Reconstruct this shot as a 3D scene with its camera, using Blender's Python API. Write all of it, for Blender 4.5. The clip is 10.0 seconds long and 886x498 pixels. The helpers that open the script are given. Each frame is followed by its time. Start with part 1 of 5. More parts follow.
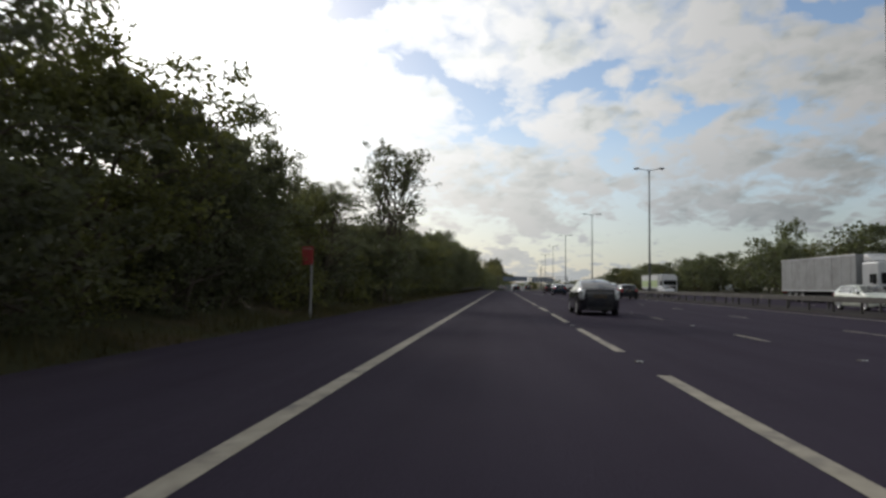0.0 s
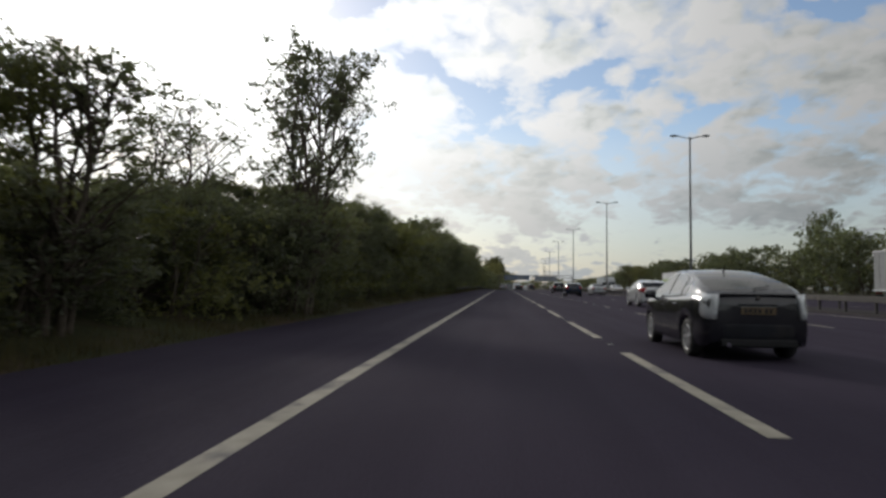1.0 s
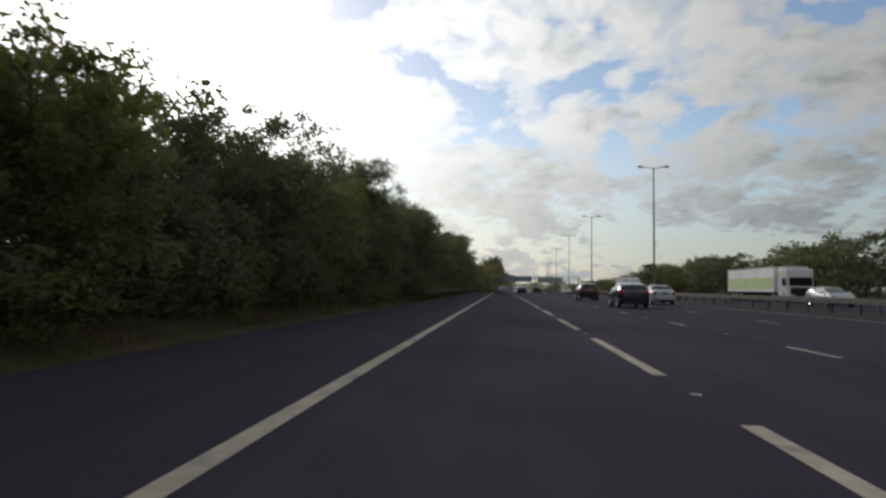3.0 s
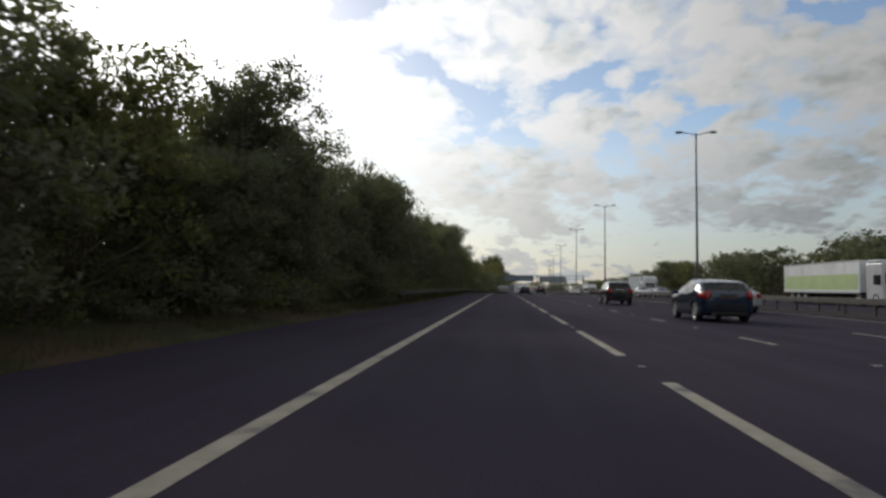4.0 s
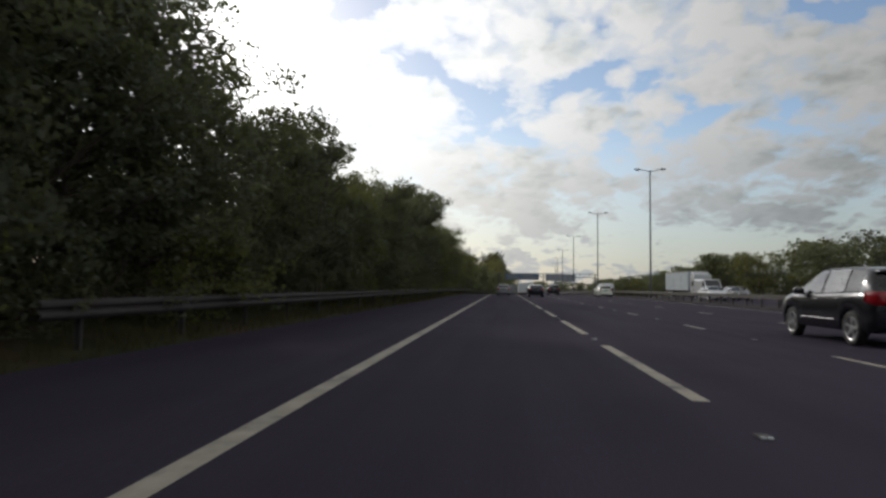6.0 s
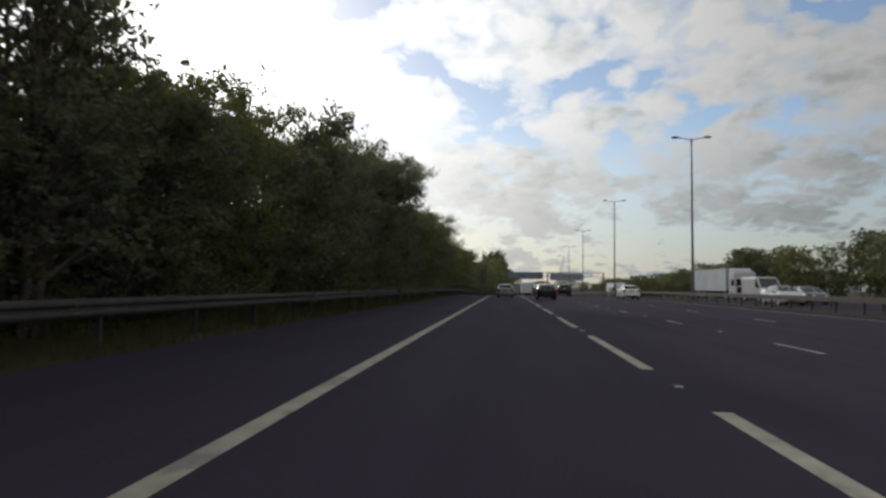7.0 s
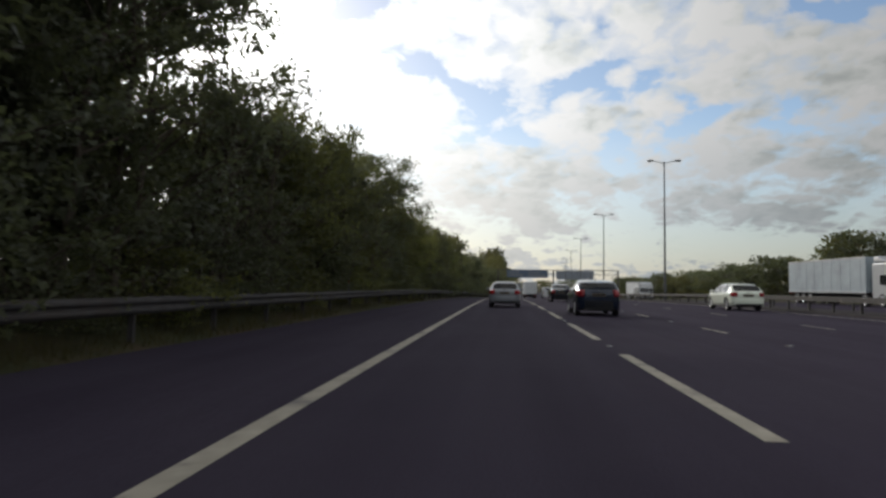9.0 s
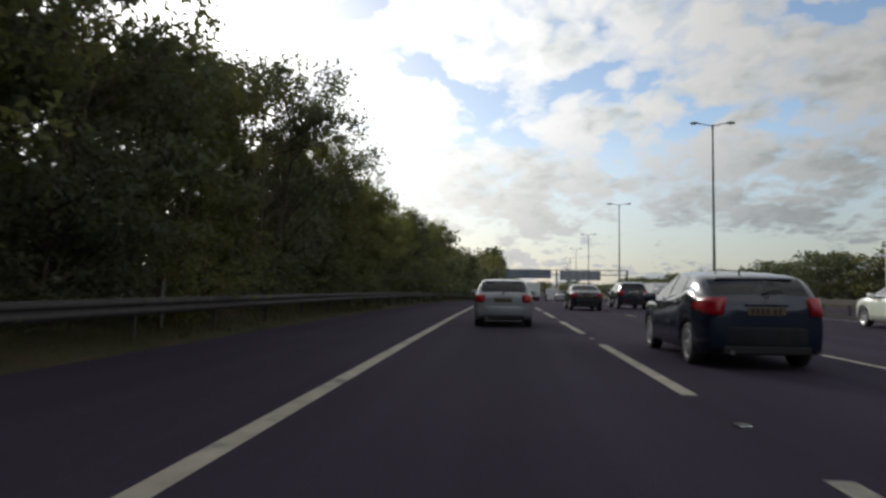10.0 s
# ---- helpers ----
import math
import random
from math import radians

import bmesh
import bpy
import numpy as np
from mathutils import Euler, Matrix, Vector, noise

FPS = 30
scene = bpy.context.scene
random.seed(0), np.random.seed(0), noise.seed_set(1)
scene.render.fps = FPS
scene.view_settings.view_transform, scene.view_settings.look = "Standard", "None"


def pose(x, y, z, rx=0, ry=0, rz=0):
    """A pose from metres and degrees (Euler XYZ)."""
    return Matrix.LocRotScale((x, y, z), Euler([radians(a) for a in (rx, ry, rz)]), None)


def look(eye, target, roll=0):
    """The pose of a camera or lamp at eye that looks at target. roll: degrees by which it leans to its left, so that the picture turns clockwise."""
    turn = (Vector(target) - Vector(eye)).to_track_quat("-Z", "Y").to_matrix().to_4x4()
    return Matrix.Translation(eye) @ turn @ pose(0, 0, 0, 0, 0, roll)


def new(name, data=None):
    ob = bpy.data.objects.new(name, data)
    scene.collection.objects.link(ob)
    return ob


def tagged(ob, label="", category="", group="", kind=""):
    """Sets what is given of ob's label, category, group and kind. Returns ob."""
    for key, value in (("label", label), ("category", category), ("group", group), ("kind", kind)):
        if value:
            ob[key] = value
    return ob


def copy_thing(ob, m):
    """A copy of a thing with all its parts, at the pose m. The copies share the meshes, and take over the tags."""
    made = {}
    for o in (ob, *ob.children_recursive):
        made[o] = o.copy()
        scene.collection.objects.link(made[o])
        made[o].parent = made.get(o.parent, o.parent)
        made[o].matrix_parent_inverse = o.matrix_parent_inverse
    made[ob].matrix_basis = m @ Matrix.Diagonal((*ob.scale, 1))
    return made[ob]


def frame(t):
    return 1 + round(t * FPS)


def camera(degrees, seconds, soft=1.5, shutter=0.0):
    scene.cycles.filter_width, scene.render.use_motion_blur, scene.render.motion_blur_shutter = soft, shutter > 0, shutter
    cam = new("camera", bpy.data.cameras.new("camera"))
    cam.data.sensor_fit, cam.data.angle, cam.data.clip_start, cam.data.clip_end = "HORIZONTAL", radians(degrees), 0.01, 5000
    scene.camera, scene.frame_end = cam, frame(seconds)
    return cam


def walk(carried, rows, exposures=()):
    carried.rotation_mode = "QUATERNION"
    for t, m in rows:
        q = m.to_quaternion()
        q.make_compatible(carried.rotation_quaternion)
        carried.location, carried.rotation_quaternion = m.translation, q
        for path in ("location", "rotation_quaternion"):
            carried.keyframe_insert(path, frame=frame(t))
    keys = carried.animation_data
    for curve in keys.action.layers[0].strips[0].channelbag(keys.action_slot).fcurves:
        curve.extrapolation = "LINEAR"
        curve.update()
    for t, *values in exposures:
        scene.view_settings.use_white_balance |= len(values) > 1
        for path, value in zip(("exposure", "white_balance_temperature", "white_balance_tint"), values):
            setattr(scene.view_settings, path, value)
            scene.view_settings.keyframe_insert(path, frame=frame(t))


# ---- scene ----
cam = camera(69.0, 10.0, soft=2.8, shutter=0.12)
PATH = [
    (0.0, look((-0.05, -0.17, 1.115), (-9.15, 99.26, 6.78), 0.70)),
    (0.5, look((-0.05, 7.56, 1.115), (-9.28, 106.98, 6.59), 0.70)),
    (1.0, look((-0.04, 15.20, 1.115), (-9.33, 114.62, 6.63), 0.67)),
    (2.0, look((-0.07, 31.24, 1.115), (-9.04, 130.68, 6.75), 0.69)),
    (2.5, look((-0.06, 39.57, 1.115), (-9.18, 138.98, 6.99), 0.71)),
    (4.5, look((0.05, 71.09, 1.115), (-9.19, 170.50, 6.92), 0.72)),
    (5.5, look((0.05, 86.80, 1.115), (-9.26, 186.20, 6.89), 0.70)),
    (7.0, look((0.06, 110.18, 1.115), (-9.62, 209.54, 6.83), 0.70)),
    (7.5, look((0.03, 117.98, 1.115), (-9.69, 217.34, 6.87), 0.68)),
    (9.0, look((0.02, 141.27, 1.115), (-9.50, 240.66, 6.82), 0.70)),
    (9.5, look((0.02, 149.27, 1.115), (-9.08, 248.70, 6.68), 0.70)),
    (10.0, look((0.04, 157.18, 1.115), (-9.34, 256.56, 7.01), 0.73)),
]
walk(cam, PATH, [(0.0, -0.12, 6350, 12), (7.0, -0.12, 6350, 12), (8.5, -0.08, 6350, 12), (9.2, 0.02, 6350, 12), (10.0, 0.05, 6350, 12)])

# ---- world, sun ----
SUN_DIR = Vector((-0.460, 0.815, 0.352)).normalized()
SUN_UP = math.asin(SUN_DIR.z)
SUN_TURN = math.atan2(SUN_DIR.x, SUN_DIR.y)


class Graph:
    """Short hand for building node trees."""

    def __init__(self, tree):
        self.tree = tree

    def add(self, kind, **inputs):
        node = self.tree.nodes.new(kind)
        for key, value in inputs.items():
            self.put(node, key.replace("_", " "), value)
        return node

    def put(self, node, key, value):
        sock = node.inputs[int(key)] if isinstance(key, int) or key.isdigit() else node.inputs[key]
        if isinstance(value, bpy.types.NodeSocket):
            self.tree.links.new(value, sock)
        else:
            sock.default_value = value

    def math(self, op, a, b=0.0, clamp=False):
        node = self.tree.nodes.new("ShaderNodeMath")
        node.operation, node.use_clamp = op, clamp
        self.put(node, 0, a)
        self.put(node, 1, b)
        return node.outputs[0]

    def vec(self, op, a, b=(0, 0, 0), scalar=False):
        node = self.tree.nodes.new("ShaderNodeVectorMath")
        node.operation = op
        self.put(node, 0, a)
        self.put(node, 1, b)
        return node.outputs["Value" if scalar else "Vector"]

    def ramp(self, fac, *stops):
        node = self.tree.nodes.new("ShaderNodeValToRGB")
        while len(node.color_ramp.elements) < len(stops):
            node.color_ramp.elements.new(0.5)
        for e, (p, c) in zip(node.color_ramp.elements, stops):
            e.position = p
            e.color = (c, c, c, 1) if isinstance(c, (int, float)) else (*c, 1)
        self.put(node, 0, fac)
        return node.outputs[0]

    def mix(self, fac, a, b, mode="MIX"):
        node = self.tree.nodes.new("ShaderNodeMix")
        node.data_type, node.blend_type = "RGBA", mode
        self.put(node, 0, fac)
        for i, v in ((6, a), (7, b)):
            if isinstance(v, bpy.types.NodeSocket):
                self.tree.links.new(v, node.inputs[i])
            else:
                node.inputs[i].default_value = (*v, 1) if len(v) == 3 else v
        return node.outputs[2]

    def noise(self, vector, scale, detail=4.0, rough=0.55, distortion=0.0):
        node = self.tree.nodes.new("ShaderNodeTexNoise")
        if vector is not None:
            self.put(node, "Vector", vector)
        for k, v in (("Scale", scale), ("Detail", detail), ("Roughness", rough), ("Distortion", distortion)):
            node.inputs[k].default_value = v
        return node.outputs[0]


# gaps of blue between the clouds: bearing and height (tangents), half width, half height, tilt in degrees, amount
BLUE_GAPS = [
    (-0.126, 0.345, 0.042, 0.023, 8, 1.0),
    (-0.035, 0.286, 0.037, 0.024, -25, 1.1),
    (-0.071, 0.313, 0.039, 0.012, -35, 0.8),
    (-0.212, 0.457, 0.066, 0.025, 0, 1.1),
    (-0.311, 0.323, 0.053, 0.035, 0, 0.45),
    (-0.224, 0.253, 0.037, 0.019, -20, 0.5),
    (0.116, 0.323, 0.054, 0.018, 25, 0.85),
    (0.215, 0.319, 0.039, 0.026, 30, 0.8),
    (0.162, 0.231, 0.033, 0.023, 25, 1.0),
    (0.303, 0.258, 0.075, 0.019, 22, 0.9),
    (0.275, 0.287, 0.035, 0.012, -20, 0.5),
    (0.421, 0.267, 0.048, 0.023, 38, 0.85),
    (0.466, 0.425, 0.066, 0.019, -8, 0.85),
    (0.148, 0.409, 0.023, 0.026, 0, 0.5),
    (0.012, 0.230, 0.048, 0.014, -10, 0.55),
    (0.320, 0.066, 0.260, 0.038, 0, 0.62),
]
# heavy grey bellies, in the same terms
HEAVY_CLOUDS = [
    (0.038, 0.183, 0.066, 0.037, -15, 1.0),
    (-0.049, 0.161, 0.057, 0.039, 0, 0.7),
    (0.387, 0.109, 0.096, 0.035, 0, 0.4),
    (0.517, 0.190, 0.105, 0.096, 0, 0.8),
    (0.081, 0.388, 0.079, 0.053, 0, 0.5),
    (0.476, 0.327, 0.079, 0.053, 0, 0.6),
    (0.247, 0.143, 0.105, 0.039, 0, 0.35),
    (0.207, 0.421, 0.061, 0.026, 0, 0.4),
]


def build_world():
    world = bpy.data.worlds.new("sky")
    scene.world = world
    world.use_nodes = True
    tree = world.node_tree
    tree.nodes.clear()
    g = Graph(tree)
    way = g.add("ShaderNodeTexCoord").outputs["Generated"]
    axes = g.add("ShaderNodeSeparateXYZ", Vector=way)
    up = g.math("MAXIMUM", axes.outputs[2], 0.0)
    # the cloud sheet overhead, in streets that run away towards the horizon
    depth = g.math("ADD", up, 0.28)
    sheet = g.add("ShaderNodeCombineXYZ", X=g.math("DIVIDE", axes.outputs[0], depth), Y=g.math("MULTIPLY", g.math("DIVIDE", axes.outputs[1], depth), 0.85)).outputs[0]
    # bearing and height as tangents, ragged by noise
    ahead = g.math("MAXIMUM", axes.outputs[1], 0.05)
    plane = g.add("ShaderNodeCombineXYZ", X=g.math("DIVIDE", axes.outputs[0], ahead), Y=g.math("DIVIDE", axes.outputs[2], ahead)).outputs[0]
    ragged = plane
    for scale, size in ((16.0, 0.040), (48.0, 0.022)):
        wob = g.add("ShaderNodeTexNoise", Vector=plane, Scale=scale, Detail=5.0, Roughness=0.6)
        shift = g.vec("SCALE", g.vec("SUBTRACT", wob.outputs["Color"], (0.5, 0.5, 0.5)))
        shift.node.inputs["Scale"].default_value = size
        ragged = g.vec("ADD", ragged, g.vec("MULTIPLY", shift, (1.0, 0.7, 0.0)))

    def blobs(rows):
        total = 0.0
        for x, y, wide, high, tilt, amount in rows:
            spot = g.tree.nodes.new("ShaderNodeMapping")
            spot.vector_type = "TEXTURE"
            g.put(spot, "Vector", ragged)
            spot.inputs["Location"].default_value = (x, y, 0)
            spot.inputs["Rotation"].default_value = (0, 0, radians(tilt))
            spot.inputs["Scale"].default_value = (wide, high, 1)
            d = g.vec("DOT_PRODUCT", spot.outputs[0], spot.outputs[0], scalar=True)
            total = g.math("ADD", g.math("MULTIPLY", g.math("POWER", 2.718, g.math("MULTIPLY", d, -1.45)), amount), total)
        return total

    def billow(at, detail=8.0):
        """Heaped cloud: broad noise with rounded heaps of two sizes on it."""
        broad = g.noise(at, 3.6, detail, 0.53, 0.3)
        total = g.math("MULTIPLY", broad, 1.0)
        for scale, amount in ((8.5, 0.34), (20.0, 0.18)):
            cell = g.add("ShaderNodeTexVoronoi", Vector=at, Scale=scale)
            cell.feature = "SMOOTH_F1"
            cell.inputs["Smoothness"].default_value = 0.45
            cell.inputs["Detail"].default_value = 2.0
            total = g.math("ADD", total, g.math("MULTIPLY", g.math("SUBTRACT", 0.42, cell.outputs["Distance"]), amount))
        return total

    wob = g.add("ShaderNodeTexNoise", Vector=sheet, Scale=9.0, Detail=4.0, Roughness=0.55)
    shift = g.vec("SCALE", g.vec("SUBTRACT", wob.outputs["Color"], (0.5, 0.5, 0.5)))
    shift.node.inputs["Scale"].default_value = 0.10
    bent = g.vec("ADD", sheet, shift)
    base = billow(bent)
    heap = billow(bent, 2.5)
    sunward = billow(g.vec("ADD", bent, (-0.055, 0.05, 0.0)), 2.5)
    thin = blobs(BLUE_GAPS)
    thick = blobs(HEAVY_CLOUDS)
    # cloud cover: 0 is open sky, 1 is cloud
    dens = g.math("SUBTRACT", g.math("ADD", base, 0.37), g.math("MULTIPLY", thin, 0.50))
    cloud = g.ramp(dens, (0.38, 0.0), (0.50, 0.6), (0.66, 1.0))
    # the side turned to the sun is bright, the far side of each heap and the thick bellies grey
    relief = g.math("MULTIPLY", g.math("SUBTRACT", sunward, heap), 1.0)
    bulk = g.math("ADD", g.math("ADD", g.math("ADD", g.math("MULTIPLY", heap, 0.75), g.math("MULTIPLY", base, 0.35)), relief), g.math("MULTIPLY", thick, 0.26))
    belly = g.ramp(bulk, (0.30, (1.0, 1.0, 0.96)), (0.44, (0.89, 0.91, 0.865)), (0.58, (0.71, 0.74, 0.70)), (0.80, (0.54, 0.57, 0.555)))
    sun_near = g.vec("DOT_PRODUCT", way, tuple(SUN_DIR), scalar=True)
    # bright towards the sun, dull a quarter turn from it, lit from the front behind
    level = g.ramp(g.math("ADD", g.math("MULTIPLY", sun_near, 0.5), 0.5), (0.0, 1.0), (0.35, 0.8), (0.6, 0.55), (0.78, 0.46), (0.86, 0.62), (0.92, 0.88), (0.96, 1.05))
    low = g.ramp(up, (0.0, 1.0), (0.10, 0.7), (0.24, 0.0))
    cool = g.mix(g.math("MULTIPLY", low, 0.75), belly, (0.68, 0.76, 0.79))
    warm = g.mix(g.math("MULTIPLY", low, g.ramp(sun_near, (0.72, 0.0), (0.9, 0.75))), cool, (0.86, 0.77, 0.62))
    shaded = g.mix(1.0, warm, g.add("ShaderNodeCombineColor", Red=level, Green=level, Blue=level).outputs[0], "MULTIPLY")
    sun_side = g.math("MAXIMUM", sun_near, 0.0)
    light = g.math("ADD", g.math("MULTIPLY", g.math("POWER", sun_side, 16.0), 0.55), g.math("MULTIPLY", g.math("POWER", sun_side, 70.0), 1.8))
    glow = g.add("ShaderNodeCombineColor", Red=light, Green=light, Blue=g.math("MULTIPLY", light, 0.97)).outputs[0]
    # duller in the haze low down
    haze = g.ramp(up, (0.0, 0.80), (0.22, 1.0))
    shaded = g.mix(1.0, shaded, g.add("ShaderNodeCombineColor", Red=haze, Green=haze, Blue=haze).outputs[0], "MULTIPLY")
    cloud_colour = g.mix(1.0, shaded, glow, "ADD")
    sky = g.add("ShaderNodeTexSky")
    sky.sky_type, sky.sun_disc, sky.sun_elevation, sky.sun_rotation, sky.dust_density = "NISHITA", False, SUN_UP, SUN_TURN, 0.5
    open_sky = g.add("ShaderNodeBackground", Color=g.mix(1.0, sky.outputs[0], g.mix(1.0, glow, (0.9, 0.95, 1.0), "MULTIPLY"), "ADD"), Strength=0.12)
    cloudy = g.add("ShaderNodeBackground", Color=cloud_colour, Strength=1.0)
    mixed = g.tree.nodes.new("ShaderNodeMixShader")
    # towards the ground line the clouds close up
    g.put(mixed, 0, g.math("MAXIMUM", cloud, g.math("MULTIPLY", low, 0.80)))
    g.put(mixed, 1, open_sky.outputs[0])
    g.put(mixed, 2, cloudy.outputs[0])
    out = g.tree.nodes.new("ShaderNodeOutputWorld")
    g.put(out, 0, mixed.outputs[0])


build_world()
sun = new("sun", bpy.data.lights.new("sun", "SUN"))
sun.data.energy, sun.data.angle, sun.data.color = 1.6, radians(5.0), (1.0, 0.93, 0.82)
sun.matrix_world = look((0, 0, 60), Vector((0, 0, 60)) - SUN_DIR)


# ---- materials ----
def material(name, colour, rough=0.6, metal=0.0, scale=6.0, vary=0.25, fine=60.0, bump=0.15, coat=0.0, second=None, second_at=0.6, spec=0.5, translucent=0.0, per_object=0.0):
    """A surface with variation at two scales, stains of a second colour and fine relief."""
    mat = bpy.data.materials.new(name)
    mat.use_nodes = True
    tree = mat.node_tree
    g = Graph(tree)
    bsdf = next(n for n in tree.nodes if n.type == "BSDF_PRINCIPLED")
    co = g.add("ShaderNodeTexCoord").outputs["Object"]
    wide = g.noise(co, scale, 4.0, 0.6)
    small = g.noise(co, fine, 3.0, 0.6)
    light = tuple(min(1, c * (1 + vary)) for c in colour)
    dark = tuple(c * (1 - vary) for c in colour)
    col = g.mix(g.ramp(wide, (0.3, 0.0), (0.7, 1.0)), dark, light)
    col = g.mix(g.math("MULTIPLY", g.ramp(small, (0.35, 0.0), (0.7, 1.0)), min(1.0, vary)), col, tuple(c * 0.6 for c in colour))
    if second:
        patch = g.noise(co, scale * 0.37, 6.0, 0.65)
        col = g.mix(g.ramp(patch, (second_at - 0.06, 0.0), (second_at + 0.08, 1.0)), col, second)
    if per_object:
        info = g.add("ShaderNodeObjectInfo").outputs["Random"]
        hsv = g.add("ShaderNodeHueSaturation", Color=col, Value=g.math("ADD", g.math("MULTIPLY", info, per_object), 1 - per_object / 2))
        col = hsv.outputs[0]
    g.put(bsdf, "Base Color", col)
    g.put(bsdf, "Roughness", g.math("ADD", g.math("MULTIPLY", small, 0.2), rough - 0.1, True))
    bsdf.inputs["Metallic"].default_value = metal
    bsdf.inputs["Coat Weight"].default_value = coat
    bsdf.inputs["Coat Roughness"].default_value = 0.04
    bsdf.inputs["Specular IOR Level"].default_value = spec
    if bump:
        b = g.add("ShaderNodeBump", Strength=bump, Distance=0.01, Height=small)
        g.put(bsdf, "Normal", b.outputs[0])
    if translucent:
        tr = g.add("ShaderNodeBsdfTranslucent", Color=g.mix(1.0, col, (1.35, 1.42, 0.75), "MULTIPLY"))
        ms = tree.nodes.new("ShaderNodeMixShader")
        g.put(ms, 0, translucent)
        g.put(ms, 1, bsdf.outputs[0])
        g.put(ms, 2, tr.outputs[0])
        g.put(next(n for n in tree.nodes if n.type == "OUTPUT_MATERIAL"), 0, ms.outputs[0])
    return mat


def asphalt_material():
    mat = bpy.data.materials.new("asphalt")
    mat.use_nodes = True
    g = Graph(mat.node_tree)
    bsdf = next(n for n in mat.node_tree.nodes if n.type == "BSDF_PRINCIPLED")
    co = g.add("ShaderNodeTexCoord").outputs["Object"]
    stones = g.noise(co, 55.0, 2.0, 0.7)
    stretch = g.vec("MULTIPLY", co, (1.0, 0.03, 1.0))
    tracks = g.noise(stretch, 1.3, 3.0, 0.5)
    patches = g.noise(co, 0.22, 5.0, 0.6)
    col = g.mix(g.ramp(stones, (0.35, 0.0), (0.75, 1.0)), (0.027, 0.022, 0.034), (0.058, 0.049, 0.071))
    col = g.mix(g.math("MULTIPLY", g.ramp(tracks, (0.35, 0.0), (0.65, 1.0)), 0.45), col, (0.027, 0.0225, 0.033))
    col = g.mix(g.math("MULTIPLY", g.ramp(patches, (0.42, 0.0), (0.62, 1.0)), 0.4), col, (0.045, 0.039, 0.054))
    g.put(bsdf, "Base Color", col)
    g.put(bsdf, "Roughness", g.math("ADD", g.math("MULTIPLY", tracks, 0.2), 0.74))
    bsdf.inputs["Specular IOR Level"].default_value = 0.02
    g.put(bsdf, "Normal", g.add("ShaderNodeBump", Strength=0.5, Distance=0.008, Height=stones).outputs[0])
    return mat


def glass_material(name, tint, ior):
    """Thin sheet glass: clear with a tint, glossier at flat angles."""
    mat = bpy.data.materials.new(name)
    mat.use_nodes = True
    tree = mat.node_tree
    g = Graph(tree)
    clear = g.add("ShaderNodeBsdfTransparent", Color=(*tint, 1))
    shine = g.add("ShaderNodeBsdfGlossy", Color=(1, 1, 1, 1), Roughness=0.03)
    mixed = tree.nodes.new("ShaderNodeMixShader")
    g.put(mixed, 0, g.add("ShaderNodeFresnel", IOR=ior).outputs[0])
    g.put(mixed, 1, clear.outputs[0])
    g.put(mixed, 2, shine.outputs[0])
    g.put(next(n for n in tree.nodes if n.type == "OUTPUT_MATERIAL"), 0, mixed.outputs[0])
    return mat


ASPHALT = asphalt_material()
PAINT_LINE = material("road_paint", (0.31, 0.285, 0.235), 0.75, scale=3.0, vary=0.2, fine=45.0, bump=0.2, second=(0.13, 0.12, 0.12), second_at=0.58, spec=0.1)
GRASS = material("rough_grass", (0.036, 0.038, 0.018), 0.9, scale=0.8, vary=0.4, fine=14.0, bump=0.6, second=(0.06, 0.042, 0.027), second_at=0.55, spec=0.1)
RAIL_DARK = material("weathered_barrier_steel", (0.055, 0.051, 0.052), 0.8, 0.1, scale=3.0, vary=0.25, fine=40.0, bump=0.05, second=(0.05, 0.04, 0.035), second_at=0.58, spec=0.2)
STEEL = material("galvanised_steel", (0.085, 0.08, 0.075), 0.8, 0.1, scale=4.0, vary=0.15, fine=40.0, bump=0.05, second=(0.22, 0.19, 0.16), second_at=0.66, spec=0.15)
COLUMN = material("lamp_column_steel", (0.08, 0.085, 0.085), 0.6, 0.3, scale=2.0, vary=0.2, fine=30.0, bump=0.05)
CONCRETE = material("concrete", (0.05, 0.045, 0.046), 0.95, scale=1.2, vary=0.2, fine=40.0, bump=0.3, second=(0.05, 0.047, 0.045), second_at=0.55, spec=0.03)
BARK = material("bark", (0.085, 0.07, 0.055), 0.9, scale=5.0, vary=0.35, fine=40.0, bump=0.8, spec=0.1)
LEAF = material("leaves", (0.102, 0.108, 0.080), 0.55, scale=0.7, vary=0.35, fine=9.0, bump=0.0, spec=0.2, translucent=0.55, per_object=0.3)
# yellower leaf colour, which also paints sunlight into part of the wood
LEAF_WARM = material("turning_and_sunlit_leaves", (0.118, 0.12, 0.058), 0.55, scale=0.7, vary=0.35, fine=9.0, bump=0.0, spec=0.2, translucent=0.55, per_object=0.3)
# far trees have their own leaf colours, with distance haze put into them
LEAF_FAR = material("hazed_hedgerow_leaves", (0.105, 0.115, 0.078), 0.6, scale=0.5, vary=0.35, fine=6.0, bump=0.0, spec=0.3, translucent=0.4, per_object=0.45)
LEAF_FAR_WARM = material("hazed_yellowing_hedgerow_leaves", (0.12, 0.115, 0.056), 0.6, scale=0.5, vary=0.35, fine=6.0, bump=0.0, spec=0.3, translucent=0.4, per_object=0.4)
LEAF_GREY = material("willow_leaves", (0.105, 0.112, 0.085), 0.5, scale=0.7, vary=0.3, fine=9.0, bump=0.0, spec=0.4, translucent=0.55, per_object=0.2)


